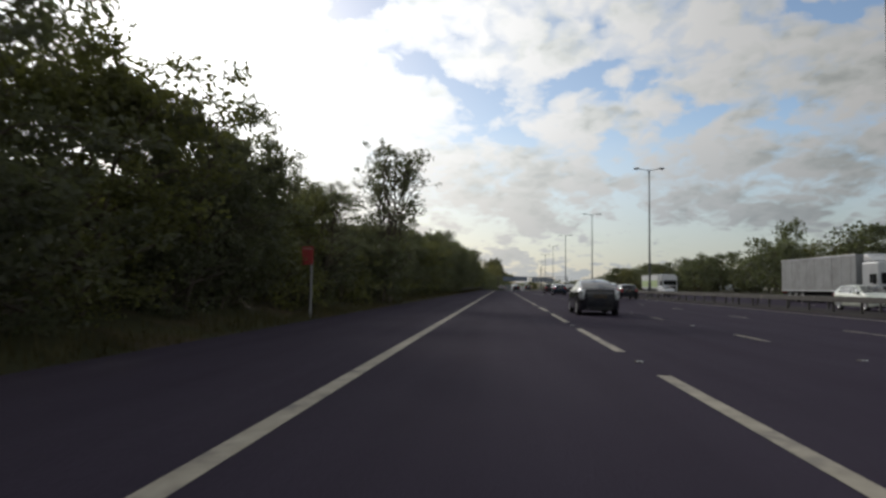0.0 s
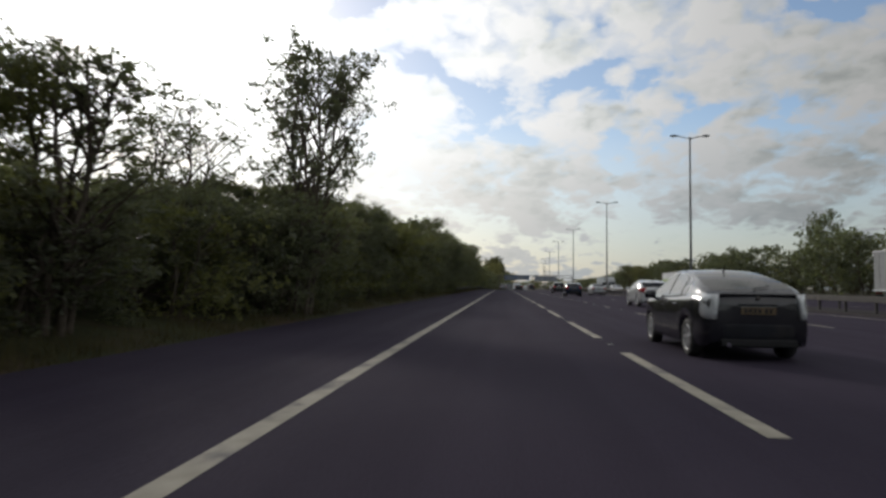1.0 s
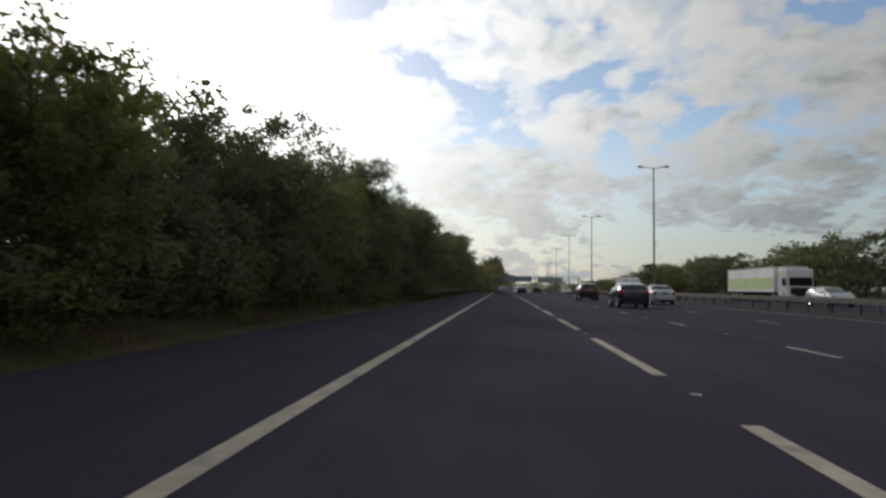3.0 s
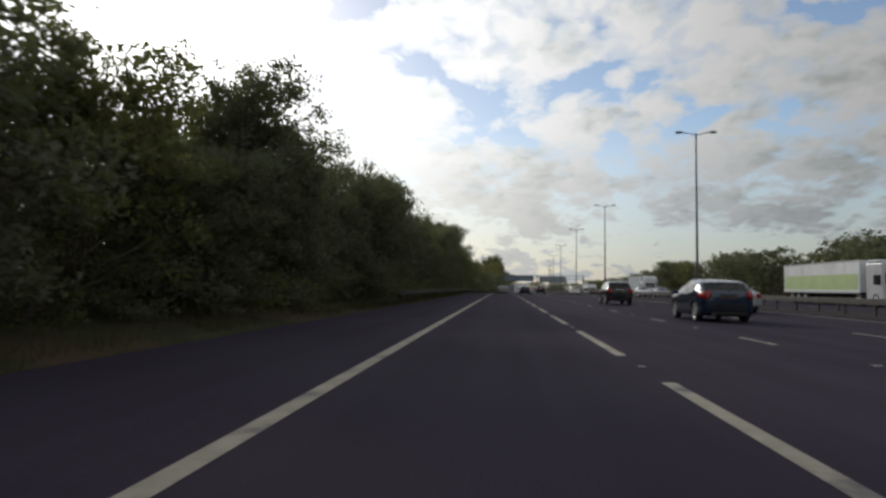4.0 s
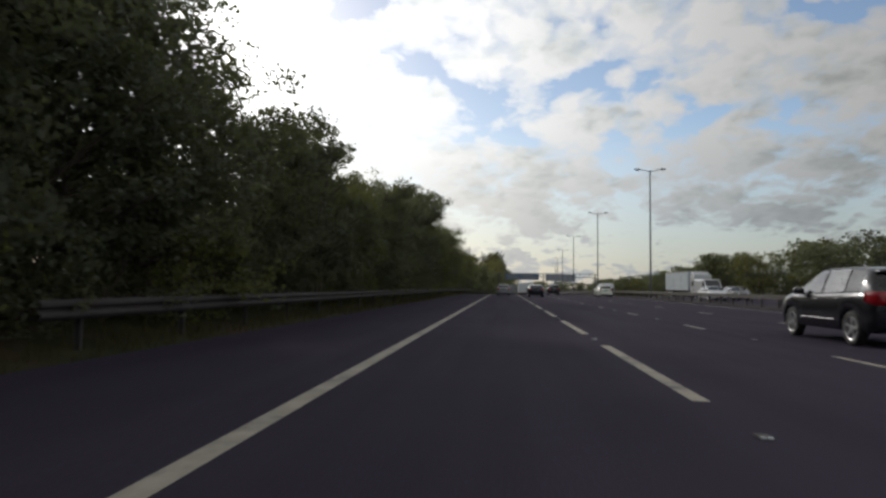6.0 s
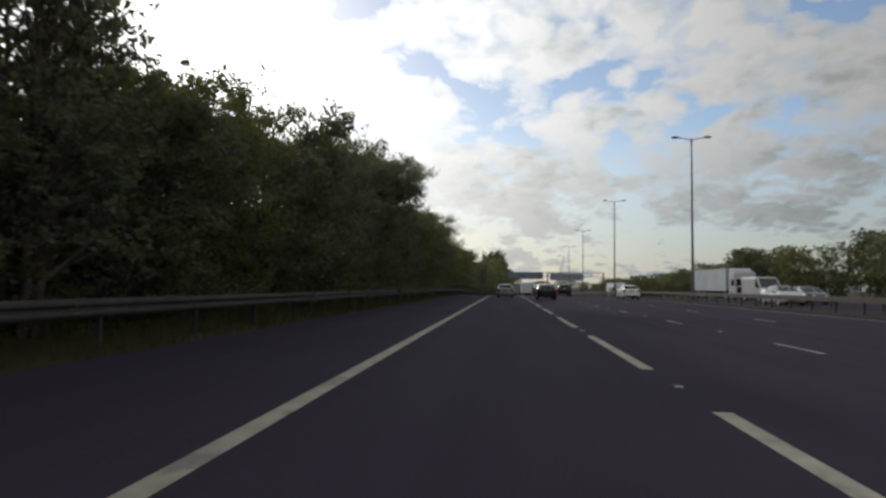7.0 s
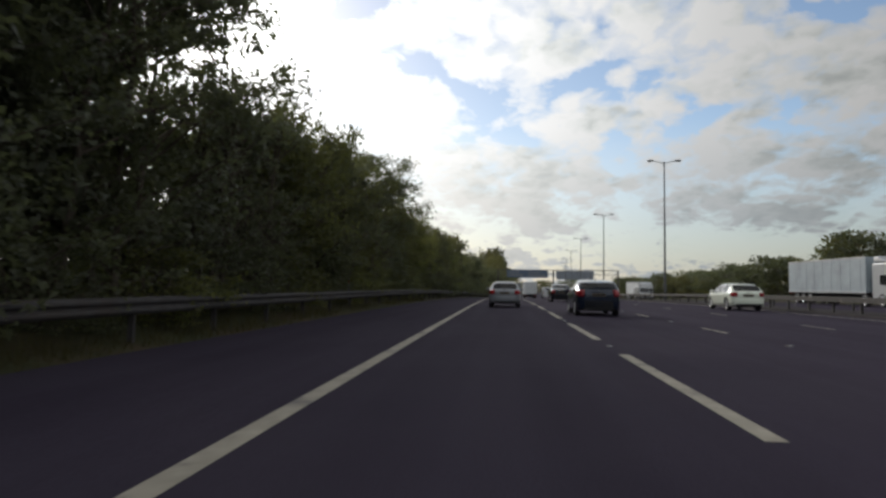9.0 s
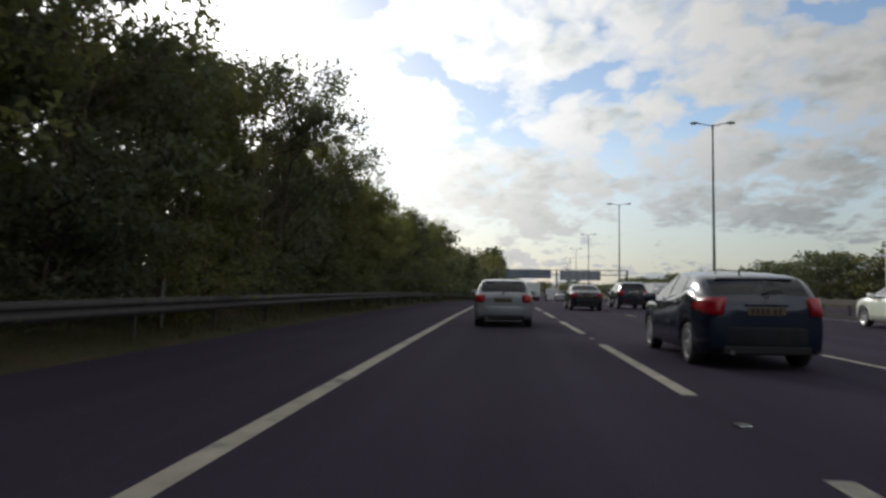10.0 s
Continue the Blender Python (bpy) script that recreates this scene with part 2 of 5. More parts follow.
# ---- mesh helpers ----
def mesh_from(name, verts, faces, mat, smooth=False):
    me = bpy.data.meshes.new(name)
    me.from_pydata([tuple(v) for v in verts], [], faces)
    me.materials.append(mat)
    if smooth:
        me.polygons.foreach_set("use_smooth", [True] * len(me.polygons))
    me.update()
    return me


def thing(name, label, category, at=None, group="", kind=""):
    ob = new(name)
    ob.empty_display_size = 0.3
    if at is not None:
        ob.matrix_basis = at
    return tagged(ob, label, category, group, kind)


def part(name, bm, mat, parent, label="", smooth=False):
    me = bpy.data.meshes.new(name)
    bm.to_mesh(me)
    bm.free()
    me.materials.append(mat)
    if smooth:
        me.polygons.foreach_set("use_smooth", [True] * len(me.polygons))
    ob = new(name, me)
    ob.parent = parent
    return tagged(ob, label)


def part_mesh(name, me, parent, label="", at=None):
    ob = new(name, me)
    ob.parent = parent
    if at is not None:
        ob.matrix_basis = at
    return tagged(ob, label)


def box(bm, x0, x1, y0, y1, z0, z1, bevel=0.0, segments=2):
    made = bmesh.ops.create_cube(bm, size=1)
    vs = made["verts"]
    bmesh.ops.scale(bm, vec=(x1 - x0, y1 - y0, z1 - z0), verts=vs)
    bmesh.ops.translate(bm, vec=((x0 + x1) / 2, (y0 + y1) / 2, (z0 + z1) / 2), verts=vs)
    if bevel:
        edges = list({e for v in vs for e in v.link_edges})
        bmesh.ops.bevel(bm, geom=edges, offset=bevel, segments=segments, profile=0.5, affect="EDGES")


def tube(bm, a, b, r0, r1, sides=10):
    a, b = Vector(a), Vector(b)
    turn = (b - a).to_track_quat("Z", "Y").to_matrix().to_4x4()
    made = bmesh.ops.create_cone(bm, cap_ends=True, segments=sides, radius1=r0, radius2=r1, depth=(b - a).length)
    bmesh.ops.transform(bm, matrix=Matrix.Translation((a + b) / 2) @ turn, verts=made["verts"])


# ---- the lie of the road ----
def smooth01(v):
    v = min(1.0, max(0.0, v))
    return v * v * (3 - 2 * v)


def dip(y):
    """Height of the carriageway: level, then a shallow dip."""
    return -2.8 * smooth01((y - 170) / 230)


def bend(y):
    """The road's sideways drift: straight, then a wide right-hand bend."""
    return max(0.0, y - 200) ** 2 / 5200 if y < 900 else 700 ** 2 / 5200 + (y - 900) * 0.27


def on_road(off, y, z=0.0):
    return Vector((off + bend(y), y, dip(y) + z))


STATIONS = [-120, -60, -20, 0] + list(range(20, 161, 20)) + list(range(170, 420, 10)) + list(range(420, 900, 30)) + [1000, 1200, 1500]


def strip(name, rows, mat, kind="structure", label="", category=""):
    """A strip along the road: rows of (offset, height) extruded along the stations."""
    verts = [on_road(o, y, z) for y in STATIONS for o, z in rows]
    n = len(rows)
    faces = [(i * n + j, i * n + j + 1, (i + 1) * n + j + 1, (i + 1) * n + j) for i in range(len(STATIONS) - 1) for j in range(n - 1)]
    ob = new(name, mesh_from(name, verts, faces, mat))
    return tagged(ob, label, category, kind=kind)


# ---- ground and carriageways ----
def build_ground():
    ys = [-2500, -600, -200] + STATIONS + [2200, 4500]
    offs = [-3000, -900, -300, -90, -40, -20, -12, -8.6, -7.2, -6.4, -5.95]
    right = [33.5, 36, 40, 48, 70, 120, 300, 900, 3000]
    mid = [-5.9, 0, 8, 14.2, 17.9, 24, 33]
    verts, allx = [], offs + mid + right
    for y in ys:
        for o in allx:
            if o < -5.9:
                z = min(0.9, 0.18 * (-5.9 - o)) + min(1.1, max(0.0, 0.3 * (-16 - o))) + 0.10 * noise.noise((o * 0.4, y * 0.3, 0)) - 0.02
            elif o > 33:
                z = min(0.5, 0.1 * (o - 33)) + 0.08 * noise.noise((o * 0.4, y * 0.3, 4)) - 0.02
            else:
                z = -0.09
            yy = max(-120, min(1500, y))
            verts.append((o + bend(yy) + max(0, y - 1500) * 0.3, y, dip(yy) + z))
    n = len(allx)
    faces = [(i * n + j, i * n + j + 1, (i + 1) * n + j + 1, (i + 1) * n + j) for i in range(len(ys) - 1) for j in range(n - 1)]
    ob = new("ground", mesh_from("ground", verts, faces, GRASS))
    tagged(ob, "rough green and brown grass verges and land beside the motorway", "ground", kind="structure")


build_ground()
tagged(strip("road", [(-5.95, -0.12), (-5.9, 0.0), (0, 0.02), (6, 0.02), (14.8, 0.0), (14.82, -0.12)], ASPHALT), "dark grey worn asphalt carriageway with four lanes and a hard shoulder", "road")
tagged(strip("road_opposite", [(17.9, -0.12), (17.92, 0.0), (25, 0.02), (33.0, 0.0), (33.05, -0.12)], ASPHALT), "dark grey asphalt carriageway of the opposite direction", "road")
tagged(strip("central_reserve", [(14.75, -0.02), (14.85, 0.1), (17.85, 0.1), (17.95, -0.02)], CONCRETE), "dusty concrete central reserve under the crash barriers", "pavement")


def line_mesh(name, off, width, y0, y1):
    ys = [y for y in [y0] + [s for s in STATIONS if y0 < s < y1] + [y1]]
    verts, faces = [], []

    def crown(o):
        pts = [(-5.9, 0.0), (0, 0.02), (6, 0.02), (14.8, 0.0), (17.92, 0.0), (25, 0.02), (33, 0.0)]
        for (a, p), (b, q) in zip(pts, pts[1:]):
            if a <= o <= b:
                return p + (q - p) * (o - a) / (b - a)
        return 0.0
    for y in ys:
        for o in (off - width / 2, off + width / 2):
            verts.append(on_road(o, y, crown(o) + 0.005))
    for i in range(len(ys) - 1):
        faces.append((2 * i, 2 * i + 1, 2 * i + 3, 2 * i + 2))
    return mesh_from(name, verts, faces, PAINT_LINE)


for name, off, label in (("edge_line_left", -1.85, "white edge line along the hard shoulder"), ("edge_line_right", 13.9, "white edge line beside the central reserve"), ("edge_line_opposite_inner", 18.6, "white edge line of the opposite carriageway"), ("edge_line_opposite_outer", 30.2, "white edge line of the far hard shoulder")):
    ob = new(name, line_mesh(name, off, 0.2 if off < 0 else 0.15, -110, 900))
    tagged(ob, label, "road marking", kind="structure")


def dashes(label, off, width, first, mark, module, count, group):
    for i in range(count):
        y0 = first + i * module
        ob = new("lane_mark", line_mesh("lane_mark", off, width, y0, y0 + mark))
        tagged(ob, label, "road marking", group)


dashes("long worn white lane mark on dark asphalt", 1.98, 0.175, 8.18 - 6 - 18, 6, 9, 48, "long lane marks")
dashes("short white lane mark on dark asphalt", 5.55, 0.12, 5.0 - 18, 2, 9, 40, "short lane marks")
dashes("short white lane mark on dark asphalt", 9.35, 0.12, 7.6 - 18, 2, 9, 40, "short lane marks")
dashes("short white lane mark on the opposite carriageway", 22.2, 0.12, 3, 2, 9, 34, "opposite lane marks")
dashes("short white lane mark on the opposite carriageway", 26.0, 0.12, 3, 2, 9, 34, "opposite lane marks")


# ---- crash barriers ----
def beam_section():
    """Half-round W section of a steel barrier beam, about 0.31 m tall."""
    return [(0.0, -0.155), (0.03, -0.145), (0.075, -0.10), (0.08, -0.075), (0.075, -0.05), (0.02, -0.015), (0.02, 0.015), (0.075, 0.05), (0.08, 0.075), (0.075, 0.10), (0.03, 0.145), (0.0, 0.155)]


def beam_mesh(off, y0, y1, height, face):
    """A length of W beam along the road whose ridges point to +x (face 1) or -x (face -1)."""
    ys = [y0] + [s for s in STATIONS if y0 < s < y1] + [y1]
    sec = beam_section()
    ring = [(face * a, b) for a, b in sec] + [(face * (a - 0.012), b) for a, b in reversed(sec)]
    verts = [on_road(off + a, y, height + b) for y in ys for a, b in ring]
    n = len(ring)
    faces = [(i * n + j, i * n + (j + 1) % n, (i + 1) * n + (j + 1) % n, (i + 1) * n + j) for i in range(len(ys) - 1) for j in range(n)]
    faces += [tuple(range(n)), tuple((len(ys) - 1) * n + k for k in reversed(range(n)))]
    return mesh_from("beam", verts, faces, RAIL_DARK)


def post_mesh(top, mat=None):
    bm = bmesh.new()
    box(bm, -0.05, 0.05, -0.004, 0.004, -0.3, top)
    box(bm, -0.054, -0.046, -0.03, 0.03, -0.3, top)
    box(bm, 0.046, 0.054, -0.03, 0.03, -0.3, top)
    me = bpy.data.meshes.new("post")
    bm.to_mesh(me)
    bm.free()
    me.materials.append(mat or STEEL)
    return me


def barrier(label, off, y0, y1, step, height, faces, post_top):
    top = thing("crash_barrier", label, "crash barrier")
    for face in faces:
        part_mesh("beam", beam_mesh(off + face * 0.06, y0, y1, height, face), top)
    me = post_mesh(post_top, RAIL_DARK)
    y = y0 + 1.0
    while y < y1:
        part_mesh("post", me, top, at=Matrix.Translation(on_road(off, y)))
        y += step if y < 330 else step * 4
    return top


barrier("galvanised steel crash barrier on posts along the hard shoulder", -6.45, 103, 420, 3.2, 0.70, (1,), 0.82)


def box_barrier(label, off, y0, y1, step, low, high):
    """An open box beam on short posts."""
    top = thing("crash_barrier", label, "crash barrier")
    ys = [y0] + [s for s in STATIONS if y0 < s < y1] + [y1]
    ring = [(-0.10, low + 0.01), (-0.09, low), (0.09, low), (0.10, low + 0.01), (0.10, high - 0.01), (0.09, high), (-0.09, high), (-0.10, high - 0.01)]
    verts = [on_road(off + a, y, b) for y in ys for a, b in ring]
    n = len(ring)
    faces = [(i * n + j, i * n + (j + 1) % n, (i + 1) * n + (j + 1) % n, (i + 1) * n + j) for i in range(len(ys) - 1) for j in range(n)]
    part_mesh("beam", mesh_from("beam", verts, faces, STEEL), top)
    me = post_mesh(low + 0.02)
    y = y0 + 1.0
    while y < y1:
        part_mesh("post", me, top, at=Matrix.Translation(on_road(off, y)))
        y += step if y < 330 else step * 4
    return top


box_barrier("dull galvanised box-beam crash barrier on posts on the central reserve", 15.3, -80, 520, 2.4, 0.58, 0.80)
box_barrier("dull galvanised box-beam crash barrier beside the opposite carriageway", 17.4, -80, 520, 4.8, 0.58, 0.80)


# ---- lamp posts ----
LAMP_GLASS = material("lamp_bowl", (0.35, 0.35, 0.33), 0.3, scale=8.0, vary=0.1, fine=30.0, bump=0.0)


def lamp_post():
    top = thing("lamp_post", "tall grey steel double-arm motorway lamp post on the central reserve", "lamp post", group="lamp posts")
    bm = bmesh.new()
    tube(bm, (0, 0, -0.3), (0, 0, 1.6), 0.15, 0.15, 14)
    tube(bm, (0, 0, 1.6), (0, 0, 1.72), 0.15, 0.115, 14)
    tube(bm, (0, 0, 1.72), (0, 0, 14.1), 0.115, 0.06, 14)
    part("column", bm, COLUMN, top, smooth=False)
    bm = bmesh.new()
    tube(bm, (0, 0, 13.85), (0, 0, 14.3), 0.085, 0.075, 12)
    part("collar", bm, COLUMN, top)
    for side in (-1, 1):
        bm = bmesh.new()
        pts = [(0, 0, 14.15), (side * 0.35, 0, 14.24), (side * 0.8, 0, 14.34), (side * 1.15, 0, 14.38)]
        for a, b in zip(pts, pts[1:]):
            tube(bm, a, b, 0.042, 0.038, 8)
        part("arm", bm, COLUMN, top)
        bm = bmesh.new()
        made = bmesh.ops.create_uvsphere(bm, u_segments=14, v_segments=8, radius=1.0)
        bmesh.ops.scale(bm, vec=(0.38, 0.17, 0.12), verts=made["verts"])
        for v in bm.verts:
            v.co.z *= 1.0 if v.co.z > 0 else 0.45
        bmesh.ops.translate(bm, vec=(side * 1.38, 0, 14.40), verts=bm.verts[:])
        head = part("lantern", bm, COLUMN, top, smooth=True)
        bm = bmesh.new()
        box(bm, side * 1.42 - 0.2, side * 1.42 + 0.2, -0.11, 0.11, 14.31, 14.36, 0.02)
        part("bowl", bm, LAMP_GLASS, head)
    return top


LAMP_YS = [-18, 28.5, 73.4, 119.3, 168.4, 209.1, 253.5, 297.9, 338.3, 382, 426, 470, 514, 558]
first_lamp = lamp_post()
first_lamp.matrix_basis = Matrix.Translation(on_road(16.35, LAMP_YS[0], 0.1))
for y in LAMP_YS[1:]:
    copy_thing(first_lamp, Matrix.Translation(on_road(16.35, y, 0.1)) @ pose(0, 0, 0, 0, 0, random.uniform(-3, 3)))


# ---- trees ----
def limb(verts, faces, path, r0, r1, sides=6):
    """A tapered limb along a path of points."""
    base = len(verts)
    n = len(path)
    for i, p in enumerate(path):
        d = (path[min(i + 1, n - 1)] - path[max(i - 1, 0)]).normalized()
        a = d.orthogonal().normalized()
        b = d.cross(a)
        r = r0 + (r1 - r0) * i / (n - 1)
        for k in range(sides):
            t = 2 * math.pi * k / sides
            verts.append(p + a * (r * math.cos(t)) + b * (r * math.sin(t)))
    for i in range(n - 1):
        for k in range(sides):
            faces.append((base + i * sides + k, base + i * sides + (k + 1) % sides, base + (i + 1) * sides + (k + 1) % sides, base + (i + 1) * sides + k))


def tree_meshes(seed, height, radius, stems, clumps, leaves, leaf, low=0.1, airy=1.0, upright=0.5, mat=None, foot_out=0.25, lean_out=0.45, fine=True):
    """Trunk-and-limbs mesh and crown mesh. low: where leaves begin; airy: clump spread; upright: how steep limbs rise."""
    rng = np.random.default_rng(seed)
    verts, faces, tips = [], [], []
    for s in range(stems):
        a = 2 * math.pi * (s + rng.random()) / stems
        foot = Vector((foot_out * math.cos(a), foot_out * math.sin(a), -0.3)) if stems > 1 else Vector((0, 0, -0.3))
        lean = radius * (lean_out if stems > 1 else 0.08)
        top = Vector((lean * math.cos(a), lean * math.sin(a), height * (0.80 + 0.14 * rng.random())))
        path = []
        for i in range(7):
            f = i / 6
            p = foot.lerp(top, f)
            p += Vector((rng.normal(), rng.normal(), 0)) * 0.10 * radius * f * (1 - 0.4 * f)
            path.append(p)
        r0 = 0.012 * height + 0.02
        limb(verts, faces, path, r0 if stems == 1 else r0 * 0.6, 0.02)
        tips.append((path[-1], 0.8))
        for b in range(int(clumps / stems)):
            f = low + (0.97 - low) * (rng.random() ** 0.85)
            i = min(5, int(f * 6))
            start = path[i].lerp(path[i + 1], f * 6 - i)
            # the crown swells in the middle and narrows upwards
            reach = radius * (0.35 + 0.75 * math.sin(math.pi * min(1.0, (f + 0.12) * 0.88)) ** 0.7) * (0.55 + 0.5 * rng.random())
            t = 2 * math.pi * rng.random()
            out = Vector((math.cos(t), math.sin(t), 0))
            end = start + out * reach + Vector((0, 0, reach * upright * (0.4 + 0.9 * rng.random())))
            end.z = min(end.z, height * (0.90 + 0.1 * rng.random()))
            mid = start.lerp(end, 0.5) + Vector((0, 0, 0.10 * reach)) + Vector(rng.normal(size=3)) * 0.06 * reach
            limb(verts, faces, [start, mid, end], 0.006 * height * (1.05 - f) + 0.010, 0.006, 4 if fine else 3)
            tips.append((end, 1.0))
            tips.append((mid.lerp(end, 0.3), 0.8))
            for twig in range(2):
                root = mid.lerp(end, 0.2 + 0.6 * rng.random())
                tip = root + (Vector(rng.normal(size=3)) + out * 0.5 + Vector((0, 0, 0.5))).normalized() * reach * (0.25 + 0.3 * rng.random())
                tip.z = min(tip.z, height * (0.93 + 0.08 * rng.random()))
                if fine:
                    limb(verts, faces, [root, tip], 0.009, 0.004, 3)
                tips.append((tip, 0.8))
    wood = mesh_from("trunk", verts, faces, BARK, True)
    # leaves in uneven clumps round the limb ends
    per = max(4, int(leaves / len(tips)))
    centres, sizes = [], []
    for p, w in tips:
        k = int(per * w * (0.5 + rng.random()))
        spread = airy * radius * (0.07 + 0.10 * rng.random())
        c = rng.normal(size=(k, 3))
        c *= (spread * 1.5 * rng.random(k) ** 0.5 / np.linalg.norm(c, axis=1))[:, None]
        c = c * np.array([1, 1, 0.8]) + np.array(p)
        c = c[(c[:, 2] > 0.05) & (c[:, 2] < height * 1.02)]
        centres.append(c)
    centres = np.concatenate(centres)
    k = len(centres)
    d = rng.normal(size=(k, 3))
    d[:, 2] -= 0.4
    d /= np.linalg.norm(d, axis=1)[:, None]
    e = rng.normal(size=(k, 3))
    e -= (e * d).sum(1)[:, None] * d
    e /= np.linalg.norm(e, axis=1)[:, None]
    n = np.cross(d, e)
    size = leaf * (0.6 + 0.8 * rng.random(k))[:, None]
    tri = np.stack([centres - d * size * 0.5 - e * size * 0.32, centres - d * size * 0.5 + e * size * 0.32 + n * size * 0.06, centres + d * size * 0.5], axis=1).reshape(-1, 3)
    me = bpy.data.meshes.new("crown")
    me.vertices.add(3 * k)
    me.vertices.foreach_set("co", tri.astype(np.float32).ravel())
    me.loops.add(3 * k)
    me.loops.foreach_set("vertex_index", np.arange(3 * k, dtype=np.int32))
    me.polygons.add(k)
    me.polygons.foreach_set("loop_start", np.arange(0, 3 * k, 3, dtype=np.int32))
    me.materials.append(mat or LEAF)
    me.update(calc_edges=True)
    return wood, me


def make_tree(meshes, name, label, category, m, group=""):
    top = thing(name, label, category, m, group)
    part_mesh("trunk", meshes[0], top)
    part_mesh("crown", meshes[1], top)
    return top


# kinds, each about 6 m tall unless told otherwise
BROAD = [tree_meshes(s, 6.0, 2.3, 3, 80, 22000, 0.122, 0.06, 1.0, 0.5, m) for s, m in ((1, LEAF), (2, LEAF), (3, LEAF_WARM), (4, LEAF))]
TALL = [tree_meshes(s, 9.0, 2.4, 3, 104, 28000, 0.126, 0.10, 1.05, 0.8, m) for s, m in ((11, LEAF), (12, LEAF_GREY))]
AIRY = [tree_meshes(s, 8.0, 1.35, 6, 150, 13000, 0.105, 0.12, 0.85, 1.3, LEAF_GREY, 0.3, 0.42) for s in (24, 26)]
SPARE = [tree_meshes(s, 9.0, 2.1, 4, 170, 12500, 0.10, 0.14, 0.7, 1.0, m, 0.5, 0.6) for s, m in ((51, LEAF_GREY), (52, LEAF))]
BUSH = [tree_meshes(s, 2.6, 1.7, 5, 46, 4700, 0.115, 0.02, 1.1, 0.35, m, fine=False) for s, m in ((31, LEAF), (32, LEAF), (33, LEAF_WARM))]
THICKET = [tree_meshes(s, 4.2, 2.6, 4, 44, 2100, 0.32, 0.02, 1.1, 0.4, LEAF, fine=False) for s in (36, 37)]
BACK = [tree_meshes(s, 6.0, 2.6, 2, 56, 4100, 0.29, 0.06, 1.05, 0.5, m, fine=False) for s, m in ((6, LEAF), (7, LEAF))]
FAR = [tree_meshes(s, 8.0, 3.4, 2, 60, 2700, 0.40, 0.06, 1.1, 0.5, m, fine=False) for s, m in ((41, LEAF_FAR), (42, LEAF_FAR_WARM), (43, LEAF_FAR))]

# places where the crest is thin and lets the sky through
SPARSE = (92, 139, 143.5)
# single trees that stand apart are narrower
NARROW = {15.2: 0.8, 17.6: 0.75, 20.6: 0.7, 23.4: 0.6, 30: 0.6, 48.5: 0.75, 51.5: 0.75, 54.5: 0.6, 75: 0.7, 84.5: 0.85}

# crest of the roadside wood: distance along the road, height
CREST = [(2, 6), (7, 5.9), (11.5, 6), (15.2, 5.7), (17.6, 5.4), (20.6, 5), (23.4, 4.4), (30, 3.2), (33.5, 3.3), (37, 4.4), (41, 4.0), (48.5, 4.9), (51.5, 5.6), (54.5, 5.7), (57.5, 4.9), (62, 5.8), (67, 6), (71, 5.8), (75, 5.8), (79.5, 4.8), (84.5, 8.2), (88, 7.2), (92, 6.7), (97, 7.2), (101.5, 6.8), (105.5, 7.9), (109, 8.7), (113.5, 6.6), (118, 3.4), (123, 4.8), (126, 6.5), (130.5, 7.0), (135, 6.8), (139, 8.1), (143.5, 8.8), (148.5, 8.6), (152.5, 9.8), (154.5, 9.8)]
# farther on the crest is even and climbs a little
far_y = 163.5
while far_y < 400:
    CREST.append((far_y, 7.15 + 1.5 * math.exp(-((far_y - 179) / 5) ** 2) + 0.35 * math.sin(far_y * 1.7) + 0.018 * max(0.0, far_y - 240)))
    far_y += 4.5 + 0.08 * (far_y - 160)


# slender trees that let the sky through: offset, distance, height
SLENDER = [(-6.6, 35.6, 9.2), (-7.5, 25.2, 5.0), (-8.3, 45.2, 4.9), (-7.6, 119.8, 7.4), (-8.3, 117.4, 7.0), (-8.8, 122.0, 7.2), (-8.3, 158.6, 7.4), (-8.0, 161.0, 6.8)]


